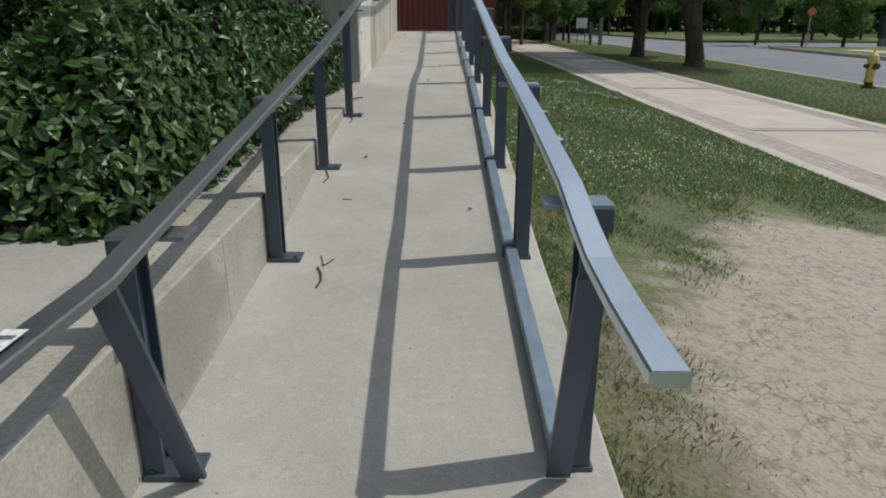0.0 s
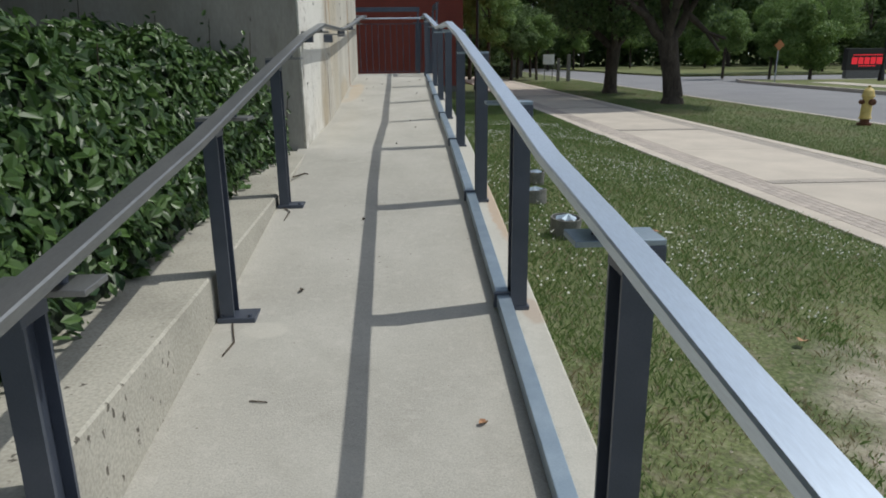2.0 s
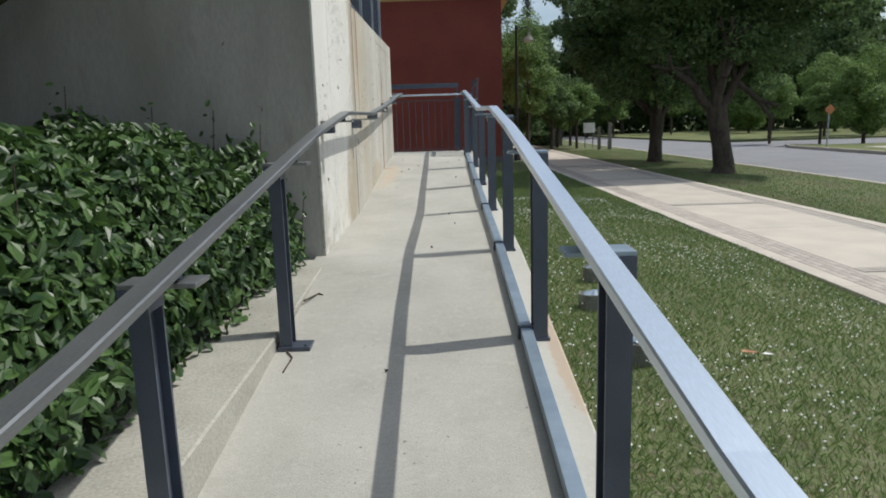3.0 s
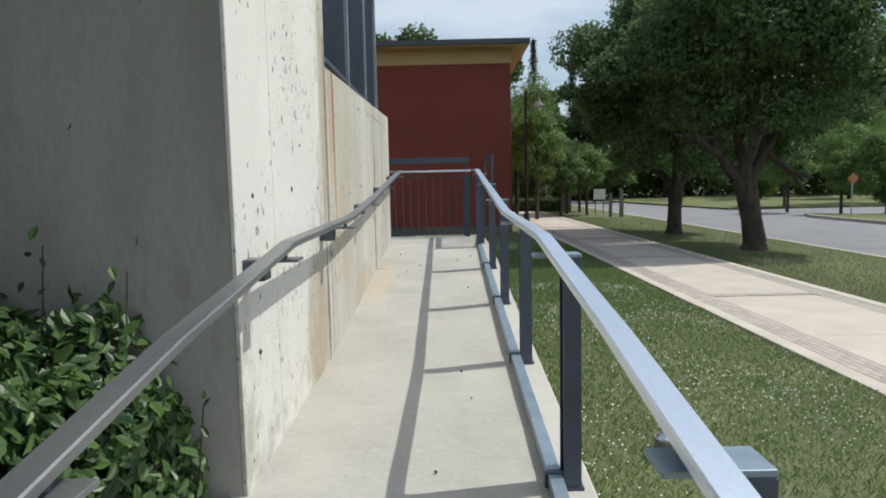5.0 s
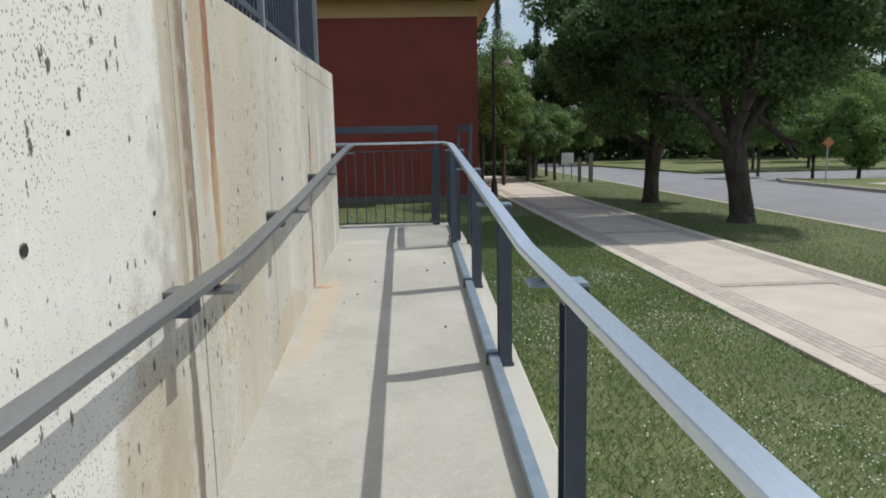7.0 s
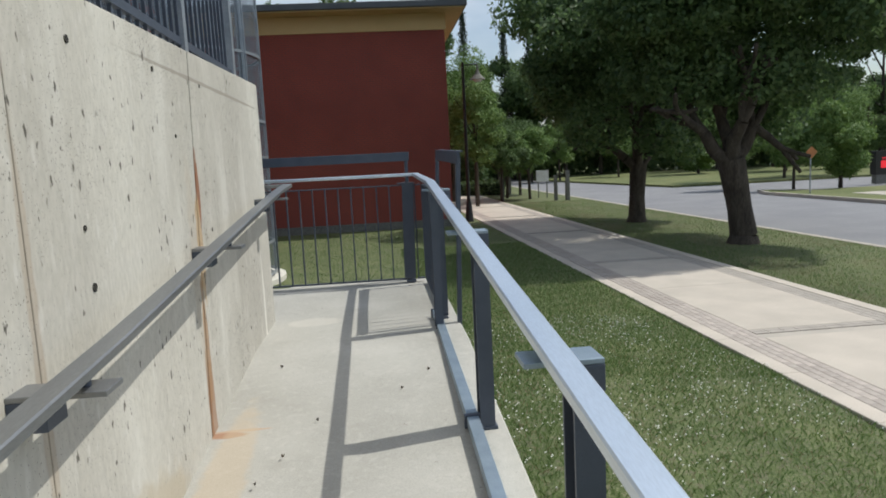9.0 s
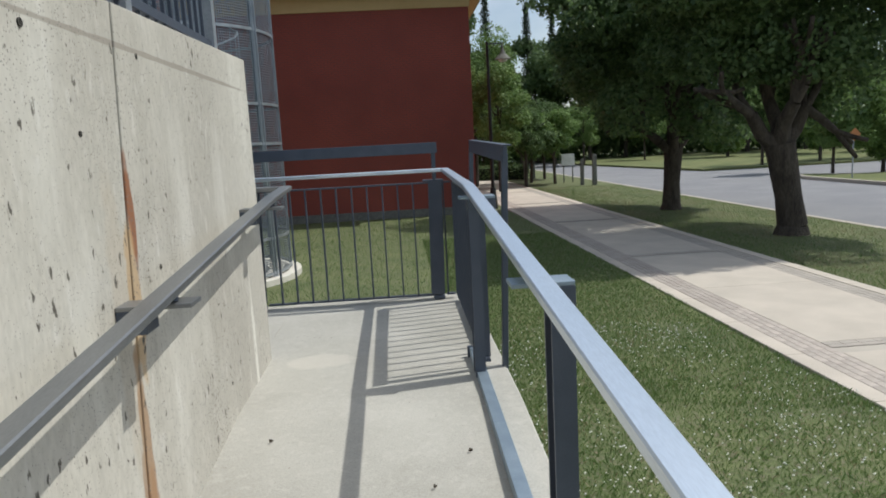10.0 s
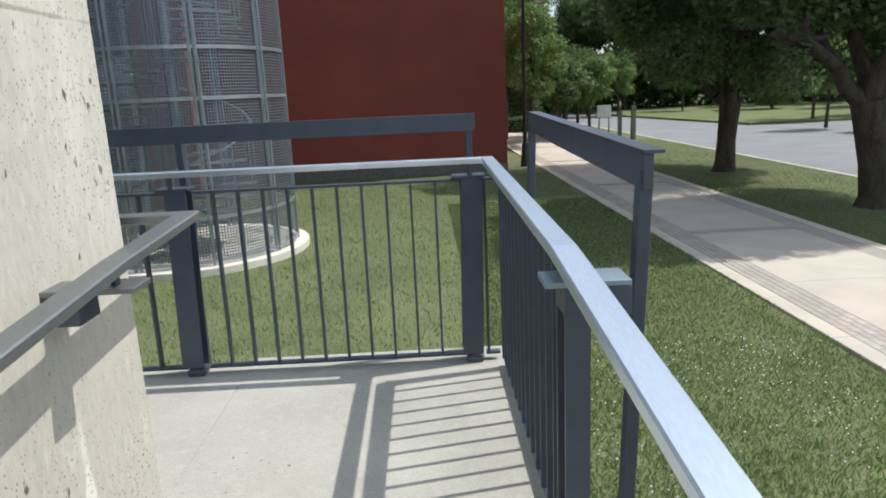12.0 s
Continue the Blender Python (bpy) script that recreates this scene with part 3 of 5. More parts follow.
def sloped_box(bm, x0, x1, y0, y1, z0, drop):
    """A length of the low wall under its gently rising top."""
    v = [[bm.verts.new((x, y, z)) for y, z in ((y0, z0), (y1, z0), (y1, wall_top(y1) + drop), (y0, wall_top(y0) + drop))] for x in (x0, x1)]
    for k in range(4):
        bm.faces.new((v[0][k], v[0][(k + 1) % 4], v[1][(k + 1) % 4], v[1][k]))
    bm.faces.new(v[0])
    bm.faces.new(v[1][::-1])


wall = thing("wall_retaining", "tall board-formed concrete wall with rust streaks and air holes", "wall", kind="structure")
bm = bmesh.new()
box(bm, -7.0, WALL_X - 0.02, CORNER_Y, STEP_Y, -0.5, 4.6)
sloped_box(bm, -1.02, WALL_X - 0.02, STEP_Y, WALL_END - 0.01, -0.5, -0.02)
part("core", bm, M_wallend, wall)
joints = [CORNER_Y, 6.80, 8.15, 8.29, 9.64, 11.15, WALL_END]

for k, (y0, y1) in enumerate(zip(joints, joints[1:])):
    bm = bmesh.new()
    g0, g1 = (0.0 if k == 0 else 0.004), (0.0 if k == 5 else 0.004)
    if k in (0, 1):
        g0, g1 = (0.0 if k == 0 else 0.001), (0.001 if k == 0 else 0.004)
    dx = (0, 0.001, 0.0, 0.002, 0, 0.0025)[k]
    if y1 <= STEP_Y:
        box(bm, WALL_X - 0.0195, WALL_X + dx, y0 + g0, y1 - g1, -0.5, 4.6)
    else:
        sloped_box(bm, WALL_X - 0.0195, WALL_X + dx, y0 + g0, y1 - g1, -0.5, 0)
    for v in bm.verts:
        if abs(v.co.y - 11.15) < 0.01:
            v.co.y += 0.105 * (v.co.z - 1.40)
    part("bay", bm, M_wall, wall, bevel=0.004)
bm = bmesh.new()
v = [bm.verts.new((x, y, wall_top(y) + d)) for x in (-1.03, WALL_X - 0.0205) for y in (STEP_Y + 0.002, WALL_END) for d in (-0.019, 0)]
for q in ((0, 1, 3, 2), (4, 6, 7, 5), (0, 4, 5, 1), (2, 3, 7, 6), (1, 5, 7, 3), (0, 2, 6, 4)):
    bm.faces.new([v[k] for k in q])
part("coping", bm, M_wall, wall)


def tie_hole(y, z, r):
    b2 = bmesh.new()
    tube(b2, (WALL_X + 0.0035, y, z), (WALL_X - 0.02, y, z), r, r * 0.6, n=12, caps=False)
    bmesh.ops.create_circle(b2, cap_ends=True, segments=12, radius=r * 0.8, matrix=Matrix.Translation((WALL_X + 0.0034, y, z)) @ Matrix.Rotation(radians(90), 4, "Y"))
    return b2


# near-black discs just proud of the face paint each hole's dark inside
M_hole = mat("dark hole", (0.03, 0.027, 0.022), 0.95)
for y, z, r in ((10.00, 1.765, 0.014), (7.17, 1.76, 0.015), (9.98, 1.94, 0.009), (6.46, 1.739, 0.011), (6.475, 1.08, 0.011), (7.88, 1.764, 0.009), (7.40, 1.996, 0.007), (7.11, 2.408, 0.009), (10.74, 2.487, 0.011),
                (10.97, 2.241, 0.008), (10.0, 2.469, 0.012), (12.09, 1.515, 0.006), (11.44, 1.80, 0.011), (12.19, 1.117, 0.010), (11.44, 2.50, 0.011)):
    part("tie_hole", tie_hole(y, z, r), M_hole, wall)

# brick building
bld = thing("brick_building", "red brick building with a beige fascia and dark overhanging eave", "building")
M_brick_n = M_brick.node_tree
bt = M_brick_n.nodes.new("ShaderNodeTexBrick")
tcb = M_brick_n.nodes.new("ShaderNodeTexCoord")
mpb = M_brick_n.nodes.new("ShaderNodeMapping")
mpb.inputs["Rotation"].default_value = (radians(90), 0, 0)
M_brick_n.links.new(tcb.outputs["Object"], mpb.inputs["Vector"])
M_brick_n.links.new(mpb.outputs[0], bt.inputs["Vector"])
bt.inputs["Scale"].default_value = 1.0
bt.inputs["Brick Width"].default_value, bt.inputs["Row Height"].default_value, bt.inputs["Mortar Size"].default_value = 0.24, 0.081, 0.008
bt.inputs["Mortar Smooth"].default_value = 0.3
link_mix(M_brick, bt.outputs["Fac"], (0.16, 0.06, 0.05))
bm = bmesh.new()
box(bm, -16, 3.09, 35.0, 60, -0.2, 7.11)
part("wall", bm, M_brick, bld)
bm = bmesh.new()
box(bm, -16.02, 3.11, 34.97, 60.02, -0.7, -0.2)
part("plinth", bm, M_greyconc, bld, "grey concrete plinth")
bm = bmesh.new()
box(bm, -16.04, 3.14, 34.95, 60.04, 7.11, 7.74)
part("fascia", bm, M_beige, bld, "beige painted fascia band", bevel=0.01)
bm = bmesh.new()
box(bm, -17.0, 3.80, 34.15, 61, 7.745, 7.79)
part("soffit", bm, M_beige, bld, "beige boarded soffit")
bm = bmesh.new()
box(bm, -17.1, 3.88, 34.05, 61.1, 7.794, 8.01)
part("gutter", bm, M_roof, bld, "dark metal gutter", bevel=0.02)
bm = bmesh.new()
lo = [bm.verts.new(p) for p in ((-17.1, 34.05, 8.02), (3.88, 34.05, 8.02), (3.88, 61.1, 8.02), (-17.1, 61.1, 8.02))]
hi = [bm.verts.new(p) for p in ((-8, 44, 8.7), (-5, 44, 8.7), (-5, 51, 8.7), (-8, 51, 8.7))]
for k in range(4):
    bm.faces.new((lo[k], lo[(k + 1) % 4], hi[(k + 1) % 4], hi[k]))
bm.faces.new(hi)
bm.faces.new(lo[::-1])
part("roof", bm, M_roof, bld, "low dark hipped roof")

# grey building wing on the left, behind the stair cage
wing = thing("grey_building", "blue-grey clad building wing with pale red brick piers", "building")
bm = bmesh.new()
box(bm, -16, -7.3, 14.8, 34.9, -0.6, 9.5)
part("wall", bm, M_bluegrey, wing)
for k, (px, py) in enumerate(((-6.9, 30.2), (-6.9, 32.0))):
    bm = bmesh.new()
    box(bm, px - 0.38, px + 0.38, py - 0.3, py + 0.3, -0.6, 8.8)
    part("pier", bm, M_pink, wing, "pale red brick pier")
M_glass = mat("dark window glass", (0.03, 0.04, 0.05), 0.06, 0.0, 0.8)
for fl in range(3):
    for k in range(6):
        bm = bmesh.new()
        box(bm, -7.32, -7.26, 15.6 + 2.4 * k, 17.4 + 2.4 * k, 0.6 + 3.0 * fl, 2.4 + 3.0 * fl)
        part("window", bm, M_glass, wing, "dark glass window")


# plain unseen walls behind the bed and the walk, added to block sky light
bm = bmesh.new()
box(bm, -7.6, -7.05, -9.0, CORNER_Y - 0.01, -0.6, 9.0)
tagged(obj("sky_block_west", bm, M_bluegrey), "plain blue-grey wall added unseen to block sky light", "wall", kind="structure")
bm = bmesh.new()
box(bm, -7.04, -1.6, -9.0, -8.5, -0.6, 9.0)
tagged(obj("sky_block_south", bm, M_bluegrey), "plain blue-grey wall added unseen to block sky light", "wall", kind="structure")


# handrails
def h_post(x, y, z0, z1, w=POST_W, d=0.10, turned=False, lean=0.0):
    """An H-section post as one body: flanges across x, web along y (or turned)."""
    f, t = 0.010, 0.006
    o = [(-w / 2, -d / 2), (w / 2, -d / 2), (w / 2, -d / 2 + f), (t / 2, -d / 2 + f), (t / 2, d / 2 - f), (w / 2, d / 2 - f), (w / 2, d / 2), (-w / 2, d / 2),
         (-w / 2, d / 2 - f), (-t / 2, d / 2 - f), (-t / 2, -d / 2 + f), (-w / 2, -d / 2 + f)]
    if turned:
        o = [(b, -a) for a, b in o]
    b2 = bmesh.new()
    prism(b2, [(x + a, y + b) for a, b in o], z0, z1)
    for v in b2.verts:
        v.co.x += lean * (v.co.z - z0) / (z1 - z0) - lean / 2
    return b2


def slab_box(x0, x1, y0, y1, z0, z1):
    b2 = bmesh.new()
    box(b2, x0, x1, y0, y1, z0, z1)
    return b2


def bar(a, b, r, n=8):
    b2 = bmesh.new()
    tube(b2, a, b, r, n=n)
    return b2


def head(parent, x_out, x_in, rail_x, y, z, top=None):
    """What carries the top bar: a plate, the capped head at its outer end, and a round stub."""
    plate = z - RAIL_H - 0.028
    lo_x, hi_x = sorted((x_out, x_in))
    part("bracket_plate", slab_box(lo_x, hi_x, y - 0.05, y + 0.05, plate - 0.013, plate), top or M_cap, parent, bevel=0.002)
    part("bracket_stub", bar((rail_x, y, plate), (rail_x, y, z - RAIL_H), 0.011, 12), M_steel, parent, smooth=False)
    return plate


right = thing("handrail", "long grey-blue steel handrail on posts at the ramp's open lawn side", "handrail", "handrails of the ramp")
left = thing("handrail", "long grey-blue steel handrail on short posts and concrete wall brackets", "handrail", "handrails of the ramp")


def top_bar(points, parent, material, name="top_rail"):
    b2 = bmesh.new()
    sweep(b2, points, RAIL_W, RAIL_H)
    return part(name, b2, material, parent)


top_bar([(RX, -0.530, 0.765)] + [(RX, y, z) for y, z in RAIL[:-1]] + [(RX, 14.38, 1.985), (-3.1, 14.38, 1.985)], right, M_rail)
top_bar([(LX, -1.6, 0.745)] + [(LX, y, z) for y, z in RAIL_LEFT] + [(LX, 13.22, 1.968), (-1.6, 13.22, 1.968)], left, M_rail_dim)
for y in POST_Y:
    fz, rz = floor_z(y), rail_z(y)
    PRX = min(0.643, 0.620 + 0.006 * y) if y < 12 else 0.568
    width = POST_W if y < 12 else 0.054
    hy = 0.0
    x_out = 0.666 if y < 1 else 0.680
    pl = head(right, x_out, 0.490 if y < 1 else 0.500, RX, y + hy, rail_z(y + hy))
    part("post", h_post(PRX, y, fz + 0.012, pl - 0.013, width), M_steel, right)
    part("post_head", slab_box(PRX - width / 2 - 0.001, x_out + 0.001, y - 0.051, y + hy + 0.051, pl - 0.075, pl - 0.0135), M_steel, right, bevel=0.002)
    if y < 12:
        part("base_plate", slab_box(PRX - 0.05, PRX + 0.045, y - 0.055, y + 0.055, fz - 0.01, fz + 0.012), M_steel, right, bevel=0.002)
    if y < 5:
        y -= 0.035
        fz, rz = floor_z(y), rail_z(y, RAIL_LEFT)
        hy = 0.0
        px = -0.578 if y < 1 else -0.566
        pl = head(left, -0.612, -0.412, LX, y + hy, rz, M_rail_dim)
        part("post", h_post(px, y, fz + 0.014, pl - 0.013, 0.056, 0.09), M_steel, left)
        part("post_head", slab_box(-0.613, px + 0.029, y - 0.050, y + hy + 0.051, pl - 0.075, pl - 0.0135), M_steel, left, bevel=0.002)
        part("base_plate", slab_box(-0.605, -0.452, y - 0.06, y + 0.055, fz - 0.01, fz + 0.014), M_steel, left, bevel=0.002)
        for bx in (-0.475, -0.585):
            part("bolt", bar((bx, y - 0.043, fz + 0.014), (bx, y - 0.043, fz + 0.026), 0.008, 6), M_steel, left)
for y in WALL_BRACKET_Y:
    pl = head(left, WALL_X + 0.001, -0.412, LX, y, rail_z(y, RAIL_LEFT), M_rail_dim)
    part("wall_block", slab_box(WALL_X + 0.001, -0.545, y - 0.05, y + 0.05, pl - 0.085, pl - 0.0135), M_steel, left, bevel=0.002)

# raking braces at the foot of both rails
for parent, x, y0, z0, y1, z1 in ((right, 0.560, 0.225, 0.015, -0.06, 0.725), (left, -0.462, 0.215, 0.02, -0.08, 0.712)):
    b2 = bmesh.new()
    a, b = Vector((x, y0, z0)), Vector((x - (0.012 if x > 0 else 0.018), y1, z1))
    d = (b - a).normalized()
    s = Vector((1, 0, 0))
    n = d.cross(s).normalized()
    vs = [[b2.verts.new(p + s * u * 0.034 + n * v * 0.007) for u, v in ((-1, -1), (1, -1), (1, 1), (-1, 1))] for p in (a, b)]
    for k in range(4):
        b2.faces.new((vs[0][k], vs[0][(k + 1) % 4], vs[1][(k + 1) % 4], vs[1][k]))
    b2.faces.new(vs[0][::-1])
    b2.faces.new(vs[1])
    part("brace", b2, M_steel, parent, "raking flat brace")

# curb rail between the posts at the open side, in lengths with splice cleats
cuts = [0.30] + POST_Y[1:8] + [12.9]
for y0, y1 in zip(cuts, cuts[1:]):
    b2 = bmesh.new()
    yy = [y0 + 0.004, y1 - 0.004]
    extrude_y(b2, lambda y: [(0.548, floor_z(y) + 0.012), (0.604, floor_z(y) + 0.012), (0.604, floor_z(y) + 0.062), (0.548, floor_z(y) + 0.062)], yy)
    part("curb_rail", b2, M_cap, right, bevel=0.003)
for y in cuts[1:]:
    fz = floor_z(y)
    part("cleat", slab_box(0.536, 0.617, y - 0.035, y - 0.012, fz + 0.002, fz + 0.066), M_steel, right, bevel=0.002)

# picket panels round the landing
guard = thing("picket_guard", "grey-blue steel picket guard round the landing with taller outer bars", "railing")
PK_X, PK_Y = 0.625, 14.45
part("bottom_bar", slab_box(PK_X - 0.02, PK_X + 0.02, 12.66, 14.35, 0.975, 0.987), M_steel, guard)
part("upper_bar", slab_box(PK_X - 0.022, PK_X + 0.022, 12.66, 14.35, 1.868, 1.880), M_steel, guard)
k = 0
y = 12.72
while y < 14.36:
    part("picket", slab_box(PK_X - 0.026, PK_X + 0.026, y - 0.005, y + 0.005, 0.987, 1.868), M_steel, guard)
    y += 0.115
for x0, x1 in ((-3.1, -0.995), (-0.885, 0.425), (0.53, 0.60)):
    part("bottom_bar", slab_box(x0, x1, PK_Y - 0.02, PK_Y + 0.02, 0.972, 0.984), M_steel, guard)
    part("upper_bar", slab_box(x0, x1, PK_Y - 0.02, PK_Y + 0.02, 1.868, 1.880), M_steel, guard)
xk = 0.542
while xk > -3.0:
    if abs(xk - 0.470) > 0.065 and abs(xk + 0.95) > 0.065:
        part("picket", slab_box(xk - 0.0055, xk + 0.0055, PK_Y - 0.02, PK_Y + 0.02, 0.984, 1.868), M_steel, guard)
    xk -= 0.1197
for px in (0.470, -0.95, -2.9):
    part("post", h_post(px, PK_Y, 0.99, 1.885, 0.105, 0.10, lean=0.02), M_steel, guard)
    part("post_foot", slab_box(px - 0.045, px + 0.045, PK_Y - 0.05, PK_Y + 0.05, 0.94, 0.978), M_steel, guard, bevel=0.012)
    part("post_cap", slab_box(px - 0.085, px + 0.075, PK_Y - 0.06, PK_Y + 0.06, 1.886, 1.898), M_steel, guard, bevel=0.002)
    part("cap_stub", bar((px, 14.38, 1.898), (px, 14.38, 1.957), 0.011, 12), M_steel, guard)
# taller outer frames
frame_a = [((0.765, 12.68), (0.765, 14.33)), ((0.485, 14.60), (-0.955, 14.60))]
for (xa, ya), (xb, yb) in frame_a:
    side = xa == xb
    for k, (px, py) in enumerate(((xa, ya), (xb, yb))):
        b2 = slab_box(px - 0.016, px + 0.016, py - 0.020, py + 0.020, 0.80, 2.10)
        for v in b2.verts:
            v.co.z += (0.0 if side and not k else 0.03) if v.co.z > 1.5 else 0.0
            v.co.x -= 0.045 if side and v.co.z < 1.5 else 0.0
        part("outer_post", b2, M_steel, guard, bevel=0.003)
    b2 = slab_box(xa - 0.012, xa + 0.012, ya - 0.03, yb + 0.03, 2.055, 2.137) if side else slab_box(xb - 1.8, xa + 0.03, ya - 0.012 - 0.021, ya - 0.021, 2.100, 2.186)
    for v in b2.verts:
        v.co.z += 0.040 * (v.co.y - ya) / (yb - ya) if side else 0.0
    part("outer_bar", b2, M_steel, guard, bevel=0.002)
    if side:
        b2 = slab_box(xa - 0.013, xa + 0.034, ya - 0.035, yb + 0.03, 2.138, 2.146)
        for v in b2.verts:
            v.co.z += 0.040 * (v.co.y - ya) / (yb - ya)
        part("outer_cap", b2, M_steel, guard)

# security fence on the low part of the wall
fence = thing("wall_fence", "dark blue-grey steel picket fence standing on the concrete wall", "fence")
for y in (8.95, 10.38, 11.79, 13.04):
    part("post", slab_box(-0.815, -0.755, y - 0.03, y + 0.03, wall_top(y) + 0.001, 4.4), M_galv, fence, "grey square fence post")
for z in (2.75, 4.2):
    part("rail", slab_box(-0.80, -0.77, 8.45, 13.04, z, z + 0.04), M_steel, fence)
y = 8.50
while y < 13.0:
    part("picket", slab_box(-0.793, -0.777, y - 0.008, y + 0.008, 2.70, 4.3), M_steel, fence)
    y += 0.105


# plants
def soup(name, verts, faces, material, parent=None, kind="", label="", category="", mats=None):
    me = bpy.data.meshes.new(name)
    me.from_pydata(verts, [], faces)
    for m in (material if isinstance(material, (list, tuple)) else [material]):
        me.materials.append(m)
    if mats is not None:
        me.polygons.foreach_set("material_index", mats)
    me.update()
    ob = new(name, me)
    if parent:
        ob.parent = parent
    return tagged(ob, label, category, "", kind)


def leaves(pos, nrm, size, rng, fold=0.25, aspect=0.5):
    """One pointed, folded leaf per place: six corners, four faces, lying roughly across nrm."""
    n = len(pos)
    up = nrm + rng.normal(0, 0.6, (n, 3))
    up /= np.linalg.norm(up, axis=1)[:, None]
    r = rng.normal(0, 1, (n, 3))
    ax = np.cross(up, r)
    ax /= np.linalg.norm(ax, axis=1)[:, None]
    sd = np.cross(up, ax)
    L = (size * rng.uniform(0.6, 1.25, n))[:, None]
    w = L * aspect * 0.5
    v = np.stack([pos, pos + ax * L * 0.3 + sd * w + up * w * fold, pos + ax * L * 0.72 + sd * w * 0.8 + up * w * fold, pos + ax * L - up * L * 0.08,
                  pos + ax * L * 0.72 - sd * w * 0.8 + up * w * fold, pos + ax * L * 0.3 - sd * w + up * w * fold], axis=1).reshape(-1, 3)
    b = np.arange(n)[:, None] * 6
    f = np.concatenate([b + [0, 1, 2], b + [0, 2, 3], b + [0, 3, 4], b + [0, 4, 5]], axis=0)
    return v, f


def cards(pos, nrm, size, rng):
    """A small ragged spray of foliage per place: three pointed blades from one root."""
    n = len(pos)
    vs, fs = [], []
    for j in range(3):
        up = nrm + rng.normal(0, 0.8, (n, 3))
        up /= np.linalg.norm(up, axis=1)[:, None]
        ax = np.cross(up, rng.normal(0, 1, (n, 3)))
        ax /= np.linalg.norm(ax, axis=1)[:, None]
        sd = np.cross(up, ax)
        L = (size * rng.uniform(0.5, 1.2, n))[:, None]
        c = pos + rng.normal(0, 0.35, (n, 3)) * size
        vs.append(np.stack([c, c + ax * L * 0.5 + sd * L * 0.3, c + ax * L, c + ax * L * 0.45 - sd * L * 0.28], axis=1))
    v = np.stack(vs, axis=1).reshape(-1, 3)
    b = np.arange(n * 3)[:, None] * 4
    return v, np.concatenate([b + [0, 1, 2], b + [0, 2, 3]], axis=0)


def shrub_top(x, y):
    base = 1.20 + 0.06 * math.sin(9.7 * x + 3 * math.sin(4 * y)) + 0.06 * math.sin(8.3 * y + 2 * math.sin(5 * x)) + 0.06 * min(1, max(0, (-x - 1.0) / 1.2)) + 0.05 * math.sin(2.3 * x + 1.1 * y) + 0.05 * math.sin(3.9 * y - 1.7 * x)
    base -= 0.42 * min(1, max(0, (-x - 2.2) / 0.5)) * min(1, max(0, (5.4 - y) / 0.8))
    k = min(1.0, max(0.0, (y - 5.15) / 0.6))
    base += 0.05 * k - 0.26 * min(1, max(0, (-x - 1.3) / 0.6)) * min(1, max(0, (3.8 - y) / 1.0))
    edge = min(1.0, max(0.0, (-0.93 + 0.13 * k - x) / 0.28)) ** 0.5 * min(1.0, max(0.0, (y - 1.12) / 0.75)) ** 0.5
    return 0.42 + (base - 0.42) * edge


def shrub(x0, x1, y0, y1, count, seed):
    rng = np.random.default_rng(seed)
    sh = thing("shrub", "dense glossy dark green shrub in a planting bed", "shrub", "shrubs in the bed")
    # near-black sheet under the leaves, its colour standing for the shade inside
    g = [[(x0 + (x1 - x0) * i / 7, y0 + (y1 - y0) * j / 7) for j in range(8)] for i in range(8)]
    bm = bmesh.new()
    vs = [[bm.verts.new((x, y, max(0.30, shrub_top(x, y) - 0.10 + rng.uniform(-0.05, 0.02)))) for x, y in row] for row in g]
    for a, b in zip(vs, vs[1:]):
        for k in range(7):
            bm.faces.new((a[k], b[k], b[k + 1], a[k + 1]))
    part("shade_core", bm, M_inner, sh)
    pos, nr = [], []
    while len(pos) < count:
        x, y = rng.uniform(x0 - 0.05, x1 + (0.12 if x1 > -1 and y0 > 4.5 else 0.03)), rng.uniform(y0 - 0.05, y1 + 0.05)
        z = shrub_top(x, y)
        gx = (shrub_top(x + 0.03, y) - z) / 0.03
        gy = (shrub_top(x, y + 0.03) - z) / 0.03
        m = math.sqrt(1 + gx * gx + gy * gy)
        if rng.uniform(0, 6) > m:
            continue
        nv = Vector((-gx, -gy, 1)).normalized()
        d = rng.exponential(0.075) - 0.06
        pos.append((x + nv.x * -d, y + nv.y * -d, z - nv.z * d * 1.4 + rng.uniform(-0.02, 0.02)))
        nr.append((nv.x + 0.35, nv.y, nv.z + 0.3))
    v, f = leaves(np.array(pos), np.array(nr), 0.070, rng, 0.22, 0.52)
    soup("foliage", v.tolist(), f.tolist(), M_shrub, sh, label="glossy dark green leaves")
    bm = bmesh.new()
    for k in range(7):
        bx, by = rng.uniform(x0 + 0.05, x1 - 0.05), rng.uniform(y0 + 0.05, y1)
        tube(bm, (bx, by, 0.36), (bx + rng.uniform(-0.2, 0.2), by + rng.uniform(-0.2, 0.2), shrub_top(bx, by) + rng.uniform(-0.05, 0.1)), 0.009, 0.003, 5)
    part("stem", bm, M_twig, sh)
    return sh


# core colour is almost black, with the inner shade put into it
M_inner = noisy("near-black core with painted shade", (0.006, 0.012, 0.005), (0.014, 0.026, 0.010), 14, 0.9, fine=60, fine_amt=0.5)
seed = 10
for (x0, x1, n) in ((-1.95, -0.93, 5800), (-3.1, -1.95, 4000), (-4.6, -3.1, 2800)):
    for y0 in (1.12, 2.38, 3.64, 4.89):
        seed += 1
        shrub(x0, x1, y0, min(y0 + 1.26, 6.12), n, seed)

